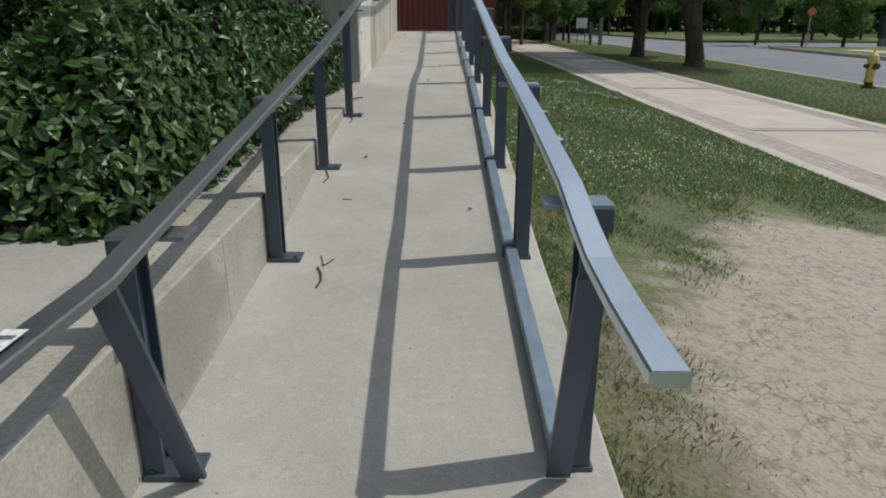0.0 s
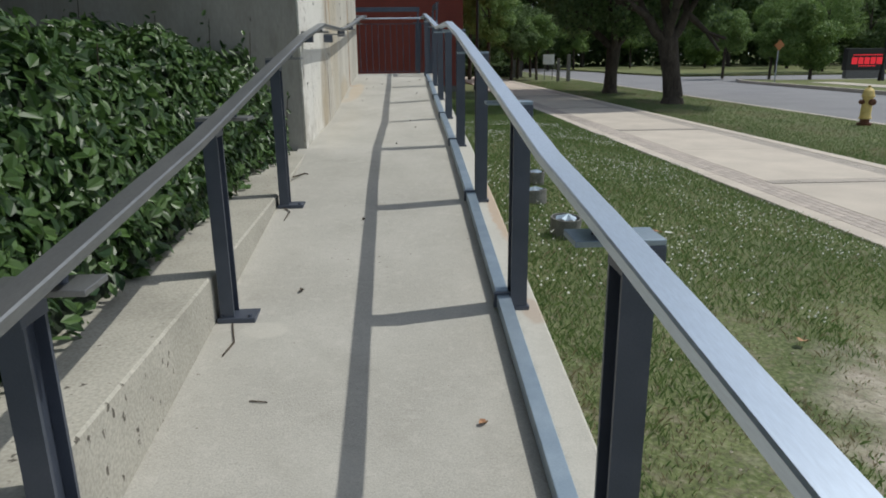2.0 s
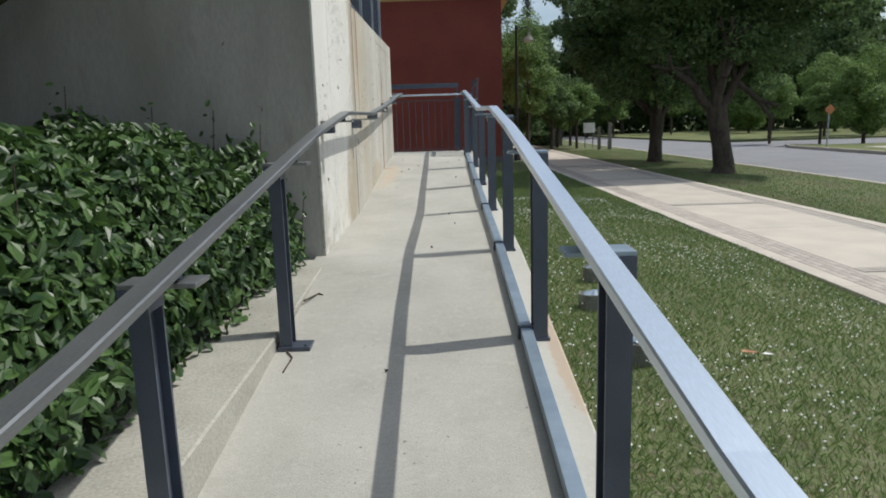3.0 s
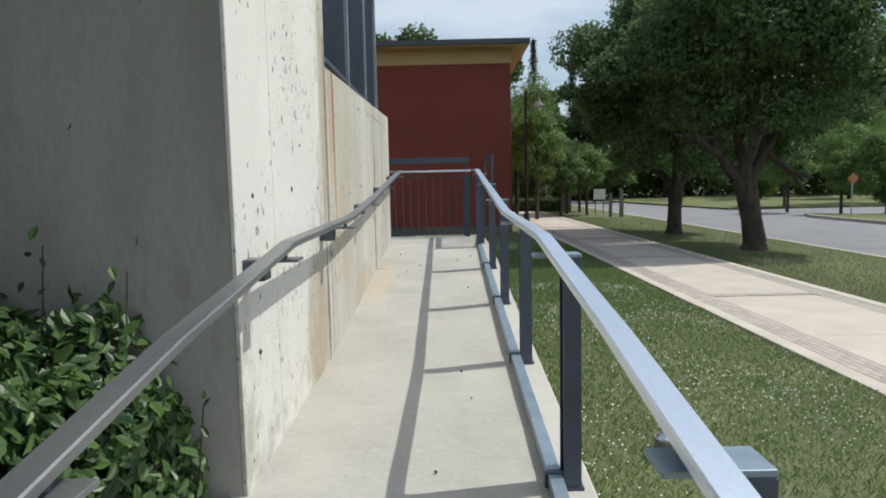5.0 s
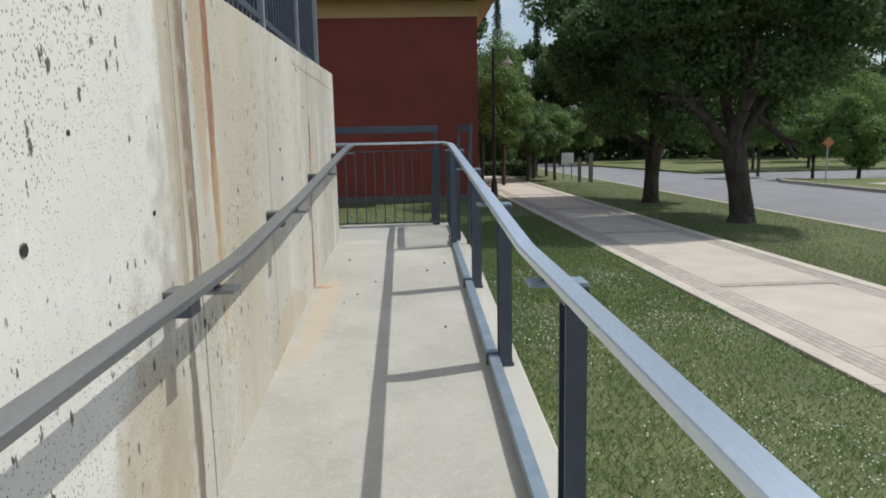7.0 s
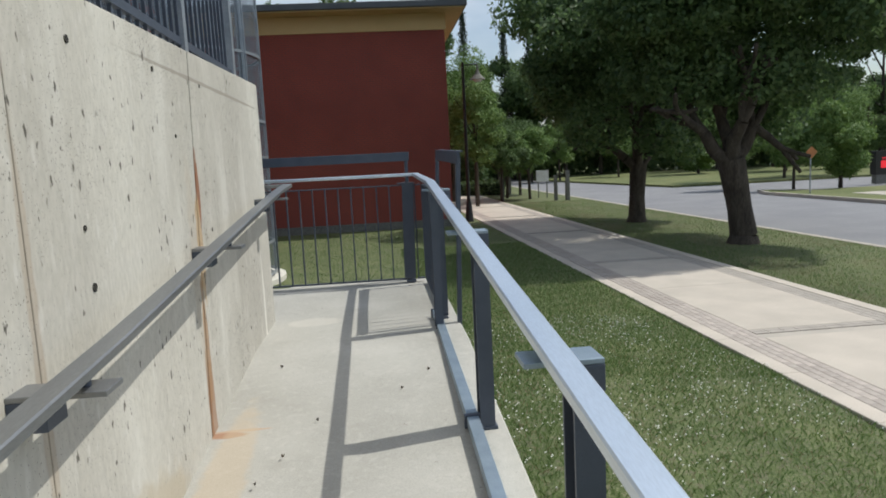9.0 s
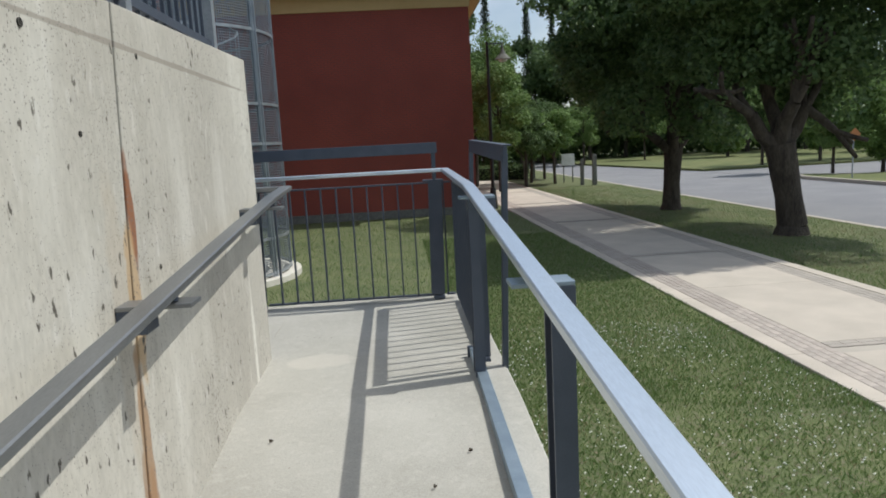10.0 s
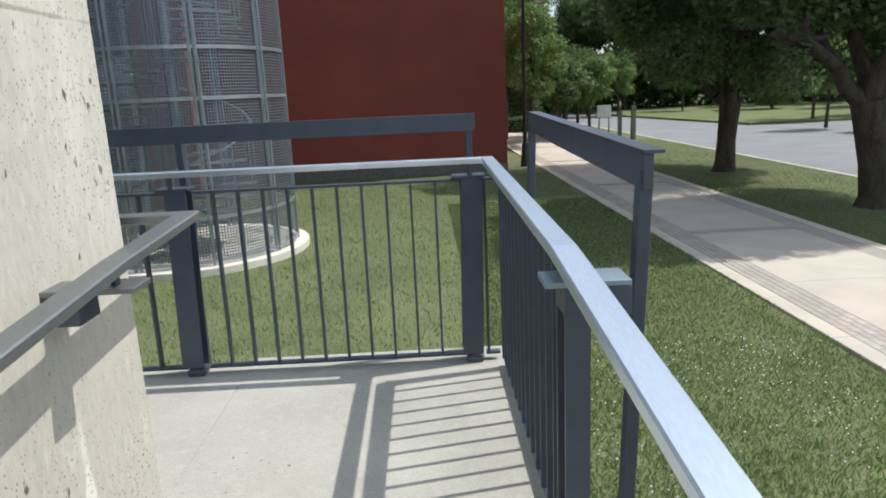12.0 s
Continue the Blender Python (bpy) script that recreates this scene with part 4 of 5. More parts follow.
# leafy shoots that lean on the shaded wall
rng = np.random.default_rng(3)
for k, (x, z0, z1) in enumerate(((-1.05, 1.1, 1.62), (-1.35, 1.2, 1.72), (-1.75, 1.25, 1.75), (-2.3, 1.3, 1.9), (-0.80, 0.9, 1.12), (-2.9, 1.3, 1.85))):
    sh = thing("wall_shoot", "thin climbing shoot with dark leaves against the concrete wall", "plant", "shoots on the wall")
    bm = bmesh.new()
    tube(bm, (x, 6.08, z0 - 0.5), (x + 0.06, 6.09, z1 - 0.14), 0.005, 0.003, 5)
    part("stem", bm, M_twig, sh)
    zz = np.linspace(z0, z1 - 0.12, 9)
    pos = np.stack([x + 0.06 * (zz - z0) + rng.normal(0, 0.03, 9), np.full(9, 6.09), zz], axis=1)
    v, f = leaves(pos, np.tile([0.1, -1, 0.2], (9, 1)), 0.05, rng)
    soup("foliage", v.tolist(), f.tolist(), M_shrub, sh, kind="stuff")


def limb(bm, p, d, r, length, depth, rng, tips, spread=0.55):
    q = p + d * length * 0.5 + Vector(rng.normal(0, 0.04, 3)) * length
    e = p + d * length + Vector(rng.normal(0, 0.06, 3)) * length
    tube(bm, p, q, r, r * 0.86, 9, caps=False)
    tube(bm, q, e, r * 0.86, r * 0.7, 9, caps=depth == 0)
    if depth == 0:
        tips.append(e)
        return
    for k in range(3 if depth > 1 else 3):
        dd = (d + Vector(rng.normal(0, spread, 3)) + Vector((0, 0, 0.12))).normalized()
        limb(bm, e, dd, r * 0.58, length * rng.uniform(0.62, 0.85), depth - 1, rng, tips, spread)
    tips.append(e)


def crown_points(centres, radii, per, rng, drop=0.0):
    pos, nr = [], []
    for c, r in zip(centres, radii):
        u = rng.normal(0, 1, (per, 3))
        u /= np.linalg.norm(u, axis=1)[:, None]
        u[:, 2] *= 0.72
        rad = r * rng.uniform(0.45, 1.03, per) ** 0.5
        p = np.array(c) + u * rad[:, None]
        p[:, 2] -= drop * rng.random(per)
        pos.append(p)
        nr.append(u + [0, 0, 0.5])
    return np.concatenate(pos), np.concatenate(nr)


def big_tree(x, y, z0, r, lean, fork, seed, centres, radii, per, leaf, label):
    rng = np.random.default_rng(seed)
    tr = thing("street_tree", label, "tree", "street trees")
    bm = bmesh.new()
    top = Vector((x + lean, y, fork))
    pts = [Vector((x, y, z0 - 0.15)), Vector((x + 0.02, y, z0 + 0.25)), Vector((x + lean * 0.3, y, z0 + 1.0)), top]
    rs = [r * 1.45, r * 1.05, r * 0.92, r * 1.05]
    for a, b, ra, rb in zip(pts, pts[1:], rs, rs[1:]):
        tube(bm, a, b, ra, rb, 14, caps=False)
    part("trunk", bm, M_bark, tr, "dark fissured trunk", smooth=True)
    tips = []
    bm = bmesh.new()
    for d in ((-0.75, -0.1, 0.75), (0.65, 0.1, 0.9), (-0.1, -0.5, 1.0), (0.1, 0.55, 0.9)):
        limb(bm, top - Vector((0, 0, 0.15)), Vector(d).normalized(), r * 0.62, 1.35, 2, rng, tips)
    part("limb", bm, M_bark, tr, "dark spreading limbs", smooth=True)
    pos, nr = crown_points(centres, radii, per, rng, 0.3)
    # open round the fork, where the limbs show
    keep = (np.hypot(pos[:, 0] - x - lean, pos[:, 1] - y) > 1.7) | (pos[:, 2] > fork + 1.5)
    keep &= rng.random(len(pos)) < 0.55 + 0.45 * (np.sin(pos[:, 0] * 2.3 + pos[:, 2] * 1.1) * np.sin(pos[:, 2] * 2.7 + pos[:, 1]) > -0.35)
    pos, nr = pos[keep], nr[keep]
    v, f = cards(pos, nr, leaf, rng)
    soup("crown", v.tolist(), f.tolist(), M_tree, tr, label="dense dark green crown")
    return tr


def blob_set(cx, cy, cz, rx, ry, rz, n, rr, seed):
    rng = np.random.default_rng(seed)
    cs, rs = [], []
    while len(cs) < n:
        u = rng.uniform(-1, 1, 3)
        if 0.35 < np.linalg.norm(u) < 1.0:
            cs.append((cx + u[0] * rx, cy + u[1] * ry, cz + u[2] * rz))
            rs.append(rr * rng.uniform(0.65, 1.25))
    return cs, rs


c, r = blob_set(10.3, 25.6, 6.3, 3.6, 3.5, 3.9, 60, 1.15, 5)
big_tree(9.98, 25.6, -0.56, 0.34, -0.35, 1.75, 21, c, r, 760, 0.17, "broad old street tree with a thick forked trunk and dark crown")
c, r = blob_set(9.6, 32.75, 6.1, 3.9, 3.5, 4.1, 60, 1.2, 6)
big_tree(9.75, 32.75, -0.56, 0.30, 0.10, 1.6, 22, c, r, 620, 0.19, "old street tree with a low fork and a wide dark crown")


def small_tree(x, y, z0, h, trunk_r, cr, material, seed, label, name="tree", clear=0.3, n=26, per=230, leaf=0.15):
    rng = np.random.default_rng(seed)
    tr = thing(name, label, "tree")
    bm = bmesh.new()
    tube(bm, (x, y, z0 - 0.1), (x + rng.uniform(-0.1, 0.1), y, z0 + h * 0.5), trunk_r, trunk_r * 0.7, 8)
    tube(bm, (x, y, z0 + h * 0.4), (x, y, z0 + h * 0.85), trunk_r * 0.7, trunk_r * 0.2, 7)
    for k in range(4):
        a = rng.uniform(0, 6.28)
        tube(bm, (x, y, z0 + h * (0.35 + 0.08 * k)), (x + cr * 0.7 * math.cos(a), y + cr * 0.7 * math.sin(a), z0 + h * (0.55 + 0.08 * k)), trunk_r * 0.4, trunk_r * 0.15, 6)
    part("trunk", bm, M_bark, tr)
    cz0 = z0 + h * clear
    cs, rs = blob_set(x, y, (cz0 + z0 + h) / 2, cr * 0.82, cr * 0.82, (z0 + h - cz0) * 0.46, n, cr * 0.34, seed)
    pos, nr = crown_points(cs, rs, per, rng)
    v, f = cards(pos, nr, leaf, rng)
    soup("crown", v.tolist(), f.tolist(), material, tr)
    return tr


# young trees and trees along and across the street
LT = "young light green tree with a thin trunk"
for k, (x, y, h, cr, mt, lab, clear) in enumerate((
        (7.6, 49.0, 4.6, 1.7, M_fartree, "young pavement tree with a dense crown", 0.34), (8.6, 52.5, 5.0, 1.9, M_fartree, "young pavement tree with a dense crown", 0.34),
        (9.6, 50.2, 4.4, 1.5, M_lighttree, LT, 0.36), (10.2, 56.0, 5.2, 2.0, M_fartree, "young pavement tree with a dense crown", 0.34),
        (23.0, 49.9, 4.6, 1.5, M_lighttree, LT, 0.35), (26.5, 57.5, 5.5, 2.0, M_lighttree, LT, 0.3), (31.5, 58.5, 6.5, 2.6, M_lighttree, LT, 0.25),
        (24.6, 46.4, 3.6, 1.1, M_lighttree, LT, 0.4), (36.5, 60.0, 8.0, 3.2, M_lighttree, "light green rounded tree on a lawn", 0.2),
        (5.6, 45.5, 7.4, 2.0, M_lighttree, "light green tree beside the pavement", 0.25), (4.9, 51.0, 10.0, 2.7, M_lighttree, "light green tree beside the pavement", 0.2),
        (19.0, 78.0, 6.0, 2.2, M_lighttree, LT, 0.3), (26.0, 80.0, 6.0, 2.4, M_lighttree, LT, 0.3), (14.0, 82.0, 6.5, 2.5, M_fartree, "small dark green tree on a lawn", 0.25))):
    small_tree(x, y, -0.5, h, 0.07 + 0.008 * h, cr, mt, 100 + k, lab, clear=clear)
bush = thing("bush", "big dense rounded green bush on a lawn", "bush")
rng = np.random.default_rng(77)
cs, rs = blob_set(26.2, 45.2, 1.9, 1.15, 1.1, 2.3, 16, 0.85, 78)
pos, nr = crown_points(cs, rs, 620, rng)
v, f = cards(pos, nr, 0.17, rng)
soup("crown", v.tolist(), f.tolist(), M_lighttree, bush)
bm = bmesh.new()
tube(bm, (26.7, 45.2, -0.6), (26.7, 45.2, 2.4), 0.12, 0.05)
part("trunk", bm, M_bark, bush)

# woodland behind everything
rng = np.random.default_rng(9)
wood_rows = [(-14, 72, 19), (-7, 70, 19), (-1.5, 72, 20), (4.5, 74, 18), (11.5, 88, 14), (17, 92, 15), (23, 90, 15.5)]
for k in range(17):
    wood_rows.append((28 + 6.2 * k, 92 + 4 * math.sin(k * 1.9) - 1.6 * k, 15.5 + 2.6 * math.sin(k * 2.7)))
for k in range(9):
    wood_rows.append((14 + 9 * k, 104 + 3 * math.sin(k), 17 + 2 * math.sin(k * 1.3)))
for k, (x, y, h) in enumerate(wood_rows):
    small_tree(x, y, -0.5, h, 0.28, 4.6, M_fartree, 300 + k, "tall dark woodland tree", name="woodland_tree", clear=0.06, n=18, per=240, leaf=0.52)
for k, (x, y, h, cr) in enumerate(((2.6, 66.0, 9.0, 3.0), (7.0, 64.0, 8.5, 2.8), (11.5, 72, 7.5, 2.8), (16.5, 80, 6.5, 2.6), (40, 72, 8, 3.4), (47, 70, 8, 3.4), (54, 66, 9, 3.6), (62, 62, 9, 4), (33, 76, 7, 3))):
    small_tree(x, y, -0.5, h, 0.16, cr, M_fartree if k % 2 else M_lighttree, 400 + k, "green tree at the edge of woodland", clear=0.08, n=14, per=330, leaf=0.30)


rng = np.random.default_rng(61)
n = 17000
u = rng.uniform(-30, 140, n)
dpt = rng.uniform(0, 8, n)
yy = np.interp(u, [-30, 8, 20, 140], [76, 84, 94, 72]) + dpt
pos = np.stack([u, yy, -0.5 + rng.random(n) ** 0.8 * 6.5], axis=1)
v, f = cards(pos, np.tile([0, -1.0, 0.6], (n, 1)), 0.95, rng)
soup("thicket", v.tolist(), f.tolist(), M_fartree, kind="stuff", label="dark green undergrowth along the woodland edge", category="undergrowth")


def conifer(x, y, h, seed):
    rng = np.random.default_rng(seed)
    tr = thing("conifer", "tall thin spruce with sparse drooping branches", "tree")
    bm = bmesh.new()
    tube(bm, (x, y, -0.6), (x, y, h), 0.22, 0.03, 8)
    part("trunk", bm, M_bark, tr)
    zz = rng.uniform(0.35, 1.0, 1500) * h
    rad = (h - zz) * 0.15 * rng.uniform(0.1, 1.0, 1500) * (0.6 + 0.4 * np.sin(zz * 4.1) ** 2) + 0.1
    an = rng.integers(0, 9, 1500) * 0.7 + np.floor(zz * 1.3) * 1.1 + rng.normal(0, 0.1, 1500)
    pos = np.stack([x + rad * np.cos(an), y + rad * np.sin(an), zz - rad * 0.25], axis=1)
    v, f = cards(pos, np.tile([0, 0, 1.0], (1500, 1)), 0.24, rng)
    soup("crown", v.tolist(), f.tolist(), M_conifer, tr)


for k, (x, y, h) in enumerate(((10.8, 88.0, 18.8), (16.2, 92.0, 18.0), (22.0, 104.0, 19.5), (6.8, 96, 17))):
    conifer(x, y, h, 500 + k)

# multi-stemmed tree in the bed
tr = thing("garden_tree", "dark multi-stemmed small tree rising from the shrubs", "tree")
bm = bmesh.new()
rng = np.random.default_rng(15)
tips = []
for d in ((-0.25, 0.1, 1), (0.12, 0.2, 1), (-0.05, -0.15, 1)):
    limb(bm, Vector((-3.15 + 1.6 * d[0], 4.3 + d[1], 0.3)), Vector(d).normalized(), 0.11, 1.5, 2, rng, tips)
part("stem", bm, M_bark, tr, smooth=True)
pos, nr = crown_points([tuple(t) for t in tips], [0.55] * len(tips), 90, rng)
# wide unseen canopy, added above the stems to shade the wall end
cs, rs = blob_set(-4.0, 3.2, 4.8, 2.9, 3.8, 1.5, 110, 1.0, 16)
p2, n2 = crown_points(cs, rs, 420, rng)
pos, nr = np.concatenate([pos, p2]), np.concatenate([nr, n2])
keep = pos[:, 2] > 3.0
v, f = leaves(pos[keep], nr[keep], 0.16, rng)
soup("crown", v.tolist(), f.tolist(), M_shrub, tr)
twig = thing("bare_twig", "thin bare overhanging twig", "twig")
bm = bmesh.new()
p = Vector((-2.75, 5.2, 2.75))
for q in ((-2.45, 5.2, 2.50), (-2.05, 5.2, 2.40), (-1.65, 5.2, 2.36), (-1.4, 5.2, 2.52)):
    tube(bm, p, q, 0.009, 0.007, 6)
    p = Vector(q)
tube(bm, (-2.05, 5.2, 2.40), (-1.8, 5.2, 2.60), 0.005, 0.003, 5)
part("stem", bm, M_twig, twig)

# street things
hyd = thing("fire_hydrant", "yellow fire hydrant with dark side caps on grass", "hydrant")
hx, hy, hz = 11.88, 17.55, -0.55
bm = bmesh.new()
for z0, z1, r0, r1 in ((0.0, 0.06, 0.17, 0.17), (0.06, 0.16, 0.11, 0.11)):
    tube(bm, (hx, hy, hz + z0), (hx, hy, hz + z1), r0, r1, 18)
part("base", bm, M_rust, hyd, "rusty iron base flange")
bm = bmesh.new()
for z0, z1, r0, r1 in ((0.16, 0.20, 0.15, 0.15), (0.20, 0.70, 0.125, 0.12), (0.70, 0.74, 0.155, 0.155)):
    tube(bm, (hx, hy, hz + z0), (hx, hy, hz + z1), r0, r1, 18)
part("barrel", bm, M_yellow, hyd, smooth=False)
bm = bmesh.new()
for z0, z1, r0, r1 in ((0.74, 0.86, 0.145, 0.12), (0.86, 0.93, 0.12, 0.06), (0.93, 0.985, 0.03, 0.03)):
    tube(bm, (hx, hy, hz + z0), (hx, hy, hz + z1), r0, r1, 18)
part("bonnet", bm, M_yellow, hyd)
for d, rr in (((-1, 0, 0), 0.06), ((1, 0, 0), 0.06), ((0.25, -1, 0), 0.08)):
    dv = Vector(d).normalized()
    b2 = bmesh.new()
    cc = Vector((hx, hy, hz + 0.58))
    tube(b2, cc + dv * 0.1, cc + dv * 0.19, rr, rr, 14)
    tube(b2, cc + dv * 0.19, cc + dv * 0.225, 0.025, 0.025, 6)
    part("nozzle_cap", b2, M_rust, hyd, "dark weathered nozzle cap")

lamp = thing("street_lamp", "tall black street lamp with a bell-shaped pendant head", "street lamp")
lx, ly = 3.93, 36.5
bm = bmesh.new()
tube(bm, (lx, ly, -0.55), (lx, ly, 0.35), 0.19, 0.11, 14)
tube(bm, (lx, ly, 0.35), (lx, ly, 6.05), 0.075, 0.055, 12)
part("pole", bm, M_black, lamp)
bm = bmesh.new()
tube(bm, (lx, ly, 5.95), (lx + 0.62, ly, 5.98), 0.025, 0.025, 8)
tube(bm, (lx, ly, 5.65), (lx + 0.3, ly, 5.95), 0.015, 0.015, 8)
part("arm", bm, M_black, lamp)
bm = bmesh.new()
for z0, z1, r0, r1 in ((5.98, 5.72, 0.03, 0.05), (5.72, 5.55, 0.06, 0.13), (5.55, 5.35, 0.13, 0.33)):
    tube(bm, (lx + 0.6, ly, z0), (lx + 0.6, ly, z1), r0, r1, 16)
part("shade", bm, M_greyconc, lamp, "grey bell-shaped lamp shade")
bm = bmesh.new()
tube(bm, (lx + 0.6, ly, 5.345), (lx + 0.6, ly, 5.26), 0.2, 0.12, 14)
part("lens", bm, M_white, lamp, "pale lamp lens")
lamp2 = copy_thing(lamp, pose(24.6, 4.4, 0.06))

sign = thing("display_sign", "low electronic sign with a glowing red display", "sign")
sx, sy = 31.7, 47.3
bm = bmesh.new()
box(bm, sx - 1.35, sx + 1.35, sy - 0.2, sy + 0.2, -0.6, -0.05)
part("base", bm, M_greyconc, sign, "grey block base")
bm = bmesh.new()
box(bm, sx - 1.45, sx + 1.45, sy - 0.25, sy + 0.25, -0.045, 1.38)
part("cabinet", bm, M_black, sign, "black sign cabinet", bevel=0.02)
for a, b, c, d in ((-1.05, 1.05, 0.92, 0.98), (-1.1, -0.72, 0.35, 0.80), (-0.64, -0.30, 0.35, 0.80), (-0.22, 0.14, 0.35, 0.80), (0.22, 0.56, 0.35, 0.80), (0.64, 1.08, 0.35, 0.80), (-0.6, 0.6, 0.20, 0.26)):
    part("lit_bar", slab_box(sx + a, sx + b, sy - 0.262, sy - 0.252, c, d), M_red_led, sign, "glowing red bar")
osg = thing("road_sign", "small orange diamond road sign on a pole", "sign")
part("pole", bar((22.2, 41.2, -0.6), (22.2, 41.2, 1.75), 0.035), M_galv, osg)
b2 = bmesh.new()
box(b2, -0.22, 0.22, -0.01, 0.01, -0.22, 0.22, Matrix.Translation((22.2, 41.12, 1.60)) @ Matrix.Rotation(radians(45), 4, "Y"))
part("panel", b2, M_orange, osg, "orange diamond panel")
for k, (x, y, h, w) in enumerate(((11.2, 47.3, 1.7, 0.11), (10.6, 47.7, 1.45, 0.09), (8.8, 55.5, 1.3, 0.12), (9.6, 57.0, 1.2, 0.12))):
    po = thing("marker_post", "pale wooden marker post beside the street", "post", "marker posts")
    part("post", slab_box(x - w, x + w, y - w, y + w, -0.6, -0.5 + h), M_greyconc, po)
nb = thing("notice_board", "pale notice board on two legs", "sign")
part("panel", slab_box(10.2, 11.0, 50.9, 50.96, 0.5, 1.2), M_white, nb)
for lxx in (10.3, 10.86):
    part("leg", slab_box(lxx, lxx + 0.06, 50.965, 51.02, -0.6, 1.2), M_greyconc, nb)
hedge = thing("hedge", "low clipped brown-green hedge across the end of the pavement", "hedge")
rng = np.random.default_rng(31)
# near-black box paints the shade between the hedge's leaves
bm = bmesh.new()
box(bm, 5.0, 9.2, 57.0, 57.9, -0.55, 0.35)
part("shade_core", bm, M_inner, hedge)
pos = np.stack([rng.uniform(4.9, 9.3, 2200), rng.uniform(56.9, 58.0, 2200), rng.uniform(-0.5, 0.45, 2200)], axis=1)
v, f = cards(pos, np.tile([0, -1.0, 0.6], (2200, 1)), 0.16, rng)
soup("foliage", v.tolist(), f.tolist(), M_fartree, hedge)

# spiral stair in a mesh cage
cage = thing("stair_cage", "round wire-mesh cage with a grey steel spiral stair inside", "stair")
CX, CY, CR = -4.35, 24.2, 2.0
bm = bmesh.new()
tube(bm, (CX, CY, -0.6), (CX, CY, -0.38), CR + 0.24, CR + 0.24, 48)
part("plinth", bm, M_pad, cage, "round white concrete plinth")
M_mesh = mat("woven wire mesh", (0.20, 0.235, 0.28), 0.45, 0.5)
nt = M_mesh.node_tree
tcm = nt.nodes.new("ShaderNodeTexCoord")
sep = nt.nodes.new("ShaderNodeSeparateXYZ")
nt.links.new(tcm.outputs["UV"], sep.inputs[0])
mask = None
for o in (0, 1):
    fr = nt.nodes.new("ShaderNodeMath")
    fr.operation = "FRACT"
    nt.links.new(sep.outputs[o], fr.inputs[0])
    l = nt.nodes.new("ShaderNodeMath")
    l.operation = "LESS_THAN"
    l.inputs[1].default_value = 0.26
    nt.links.new(fr.outputs[0], l.inputs[0])
    if mask is None:
        mask = l.outputs[0]
    else:
        mx = nt.nodes.new("ShaderNodeMath")
        mx.operation = "MAXIMUM"
        nt.links.new(mask, mx.inputs[0])
        nt.links.new(l.outputs[0], mx.inputs[1])
        mask = mx.outputs[0]
nt.links.new(mask, nt.nodes["Principled BSDF"].inputs["Alpha"])
NP, HT = 10, 9.0
for k in range(NP):
    me = bpy.data.meshes.new("mesh_panel")
    b2 = bmesh.new()
    uv = b2.loops.layers.uv.new("wires")
    a0, a1 = 2 * math.pi * (k + 0.33) / NP, 2 * math.pi * (k + 1.33) / NP
    for j in range(6):
        t0, t1 = a0 + (a1 - a0) * j / 6, a0 + (a1 - a0) * (j + 1) / 6
        q = [b2.verts.new((CX + CR * math.cos(t), CY + CR * math.sin(t), z)) for t, z in ((t0, -0.3), (t1, -0.3), (t1, HT), (t0, HT))]
        fc = b2.faces.new(q)
        for lp, (t, z) in zip(fc.loops, ((t0, -0.3), (t1, -0.3), (t1, HT), (t0, HT))):
            lp[uv].uv = (t * CR / 0.05, z / 0.05)
    part("mesh_panel", b2, M_mesh, cage, "woven grey wire mesh panel")
    for da in (-0.022, 0.022):
        px, py = CX + (CR + 0.02) * math.cos(a0 + da), CY + (CR + 0.02) * math.sin(a0 + da)
        part("cage_post", slab_box(px - 0.022, px + 0.022, py - 0.022, py + 0.022, -0.38, HT), M_galv, cage, "galvanised upright")
for z in (-0.33, 0.4, 2.35, 3.15, 4.6, 6.4, 8.9):
    b2 = bmesh.new()
    n = 40
    ring = [[b2.verts.new((CX + r * math.cos(2 * math.pi * i / n), CY + r * math.sin(2 * math.pi * i / n), z + dz)) for i in range(n)] for r, dz in ((CR + 0.01, 0), (CR + 0.03, 0), (CR + 0.03, 0.06), (CR + 0.01, 0.06))]
    for i in range(n):
        for a in range(4):
            b2.faces.new((ring[a][i], ring[(a + 1) % 4][i], ring[(a + 1) % 4][(i + 1) % n], ring[a][(i + 1) % n]))
    part("hoop", b2, M_galv, cage, "galvanised hoop")
part("centre_column", bar((CX, CY, -0.38), (CX, CY, HT), 0.11, 16), M_galv, cage)
for k in range(38):
    a = -2.2 + k * 2 * math.pi / 15
    b2 = bmesh.new()
    z = -0.2 + 0.19 * k
    o = [(CX + 0.1 * math.cos(a), CY + 0.1 * math.sin(a)), (CX + 1.35 * math.cos(a), CY + 1.35 * math.sin(a)), (CX + 1.35 * math.cos(a + 0.44), CY + 1.35 * math.sin(a + 0.44)), (CX + 0.1 * math.cos(a + 0.44), CY + 0.1 * math.sin(a + 0.44))]
    prism(b2, o, z, z + 0.035)
    part("tread", b2, M_galv, cage, "grey steel tread")
    part("baluster", bar((CX + 1.33 * math.cos(a), CY + 1.33 * math.sin(a), z), (CX + 1.33 * math.cos(a), CY + 1.33 * math.sin(a), z + 1.0), 0.012, 6), M_galv, cage)
b2 = bmesh.new()
prev = None
for k in range(39):
    a = -2.2 + k * 2 * math.pi / 15
    p = (CX + 1.33 * math.cos(a), CY + 1.33 * math.sin(a), 0.8 + 0.19 * k)
    if prev:
        tube(b2, prev, p, 0.022, 0.022, 7)
    prev = p
part("stair_handrail", b2, M_galv, cage)

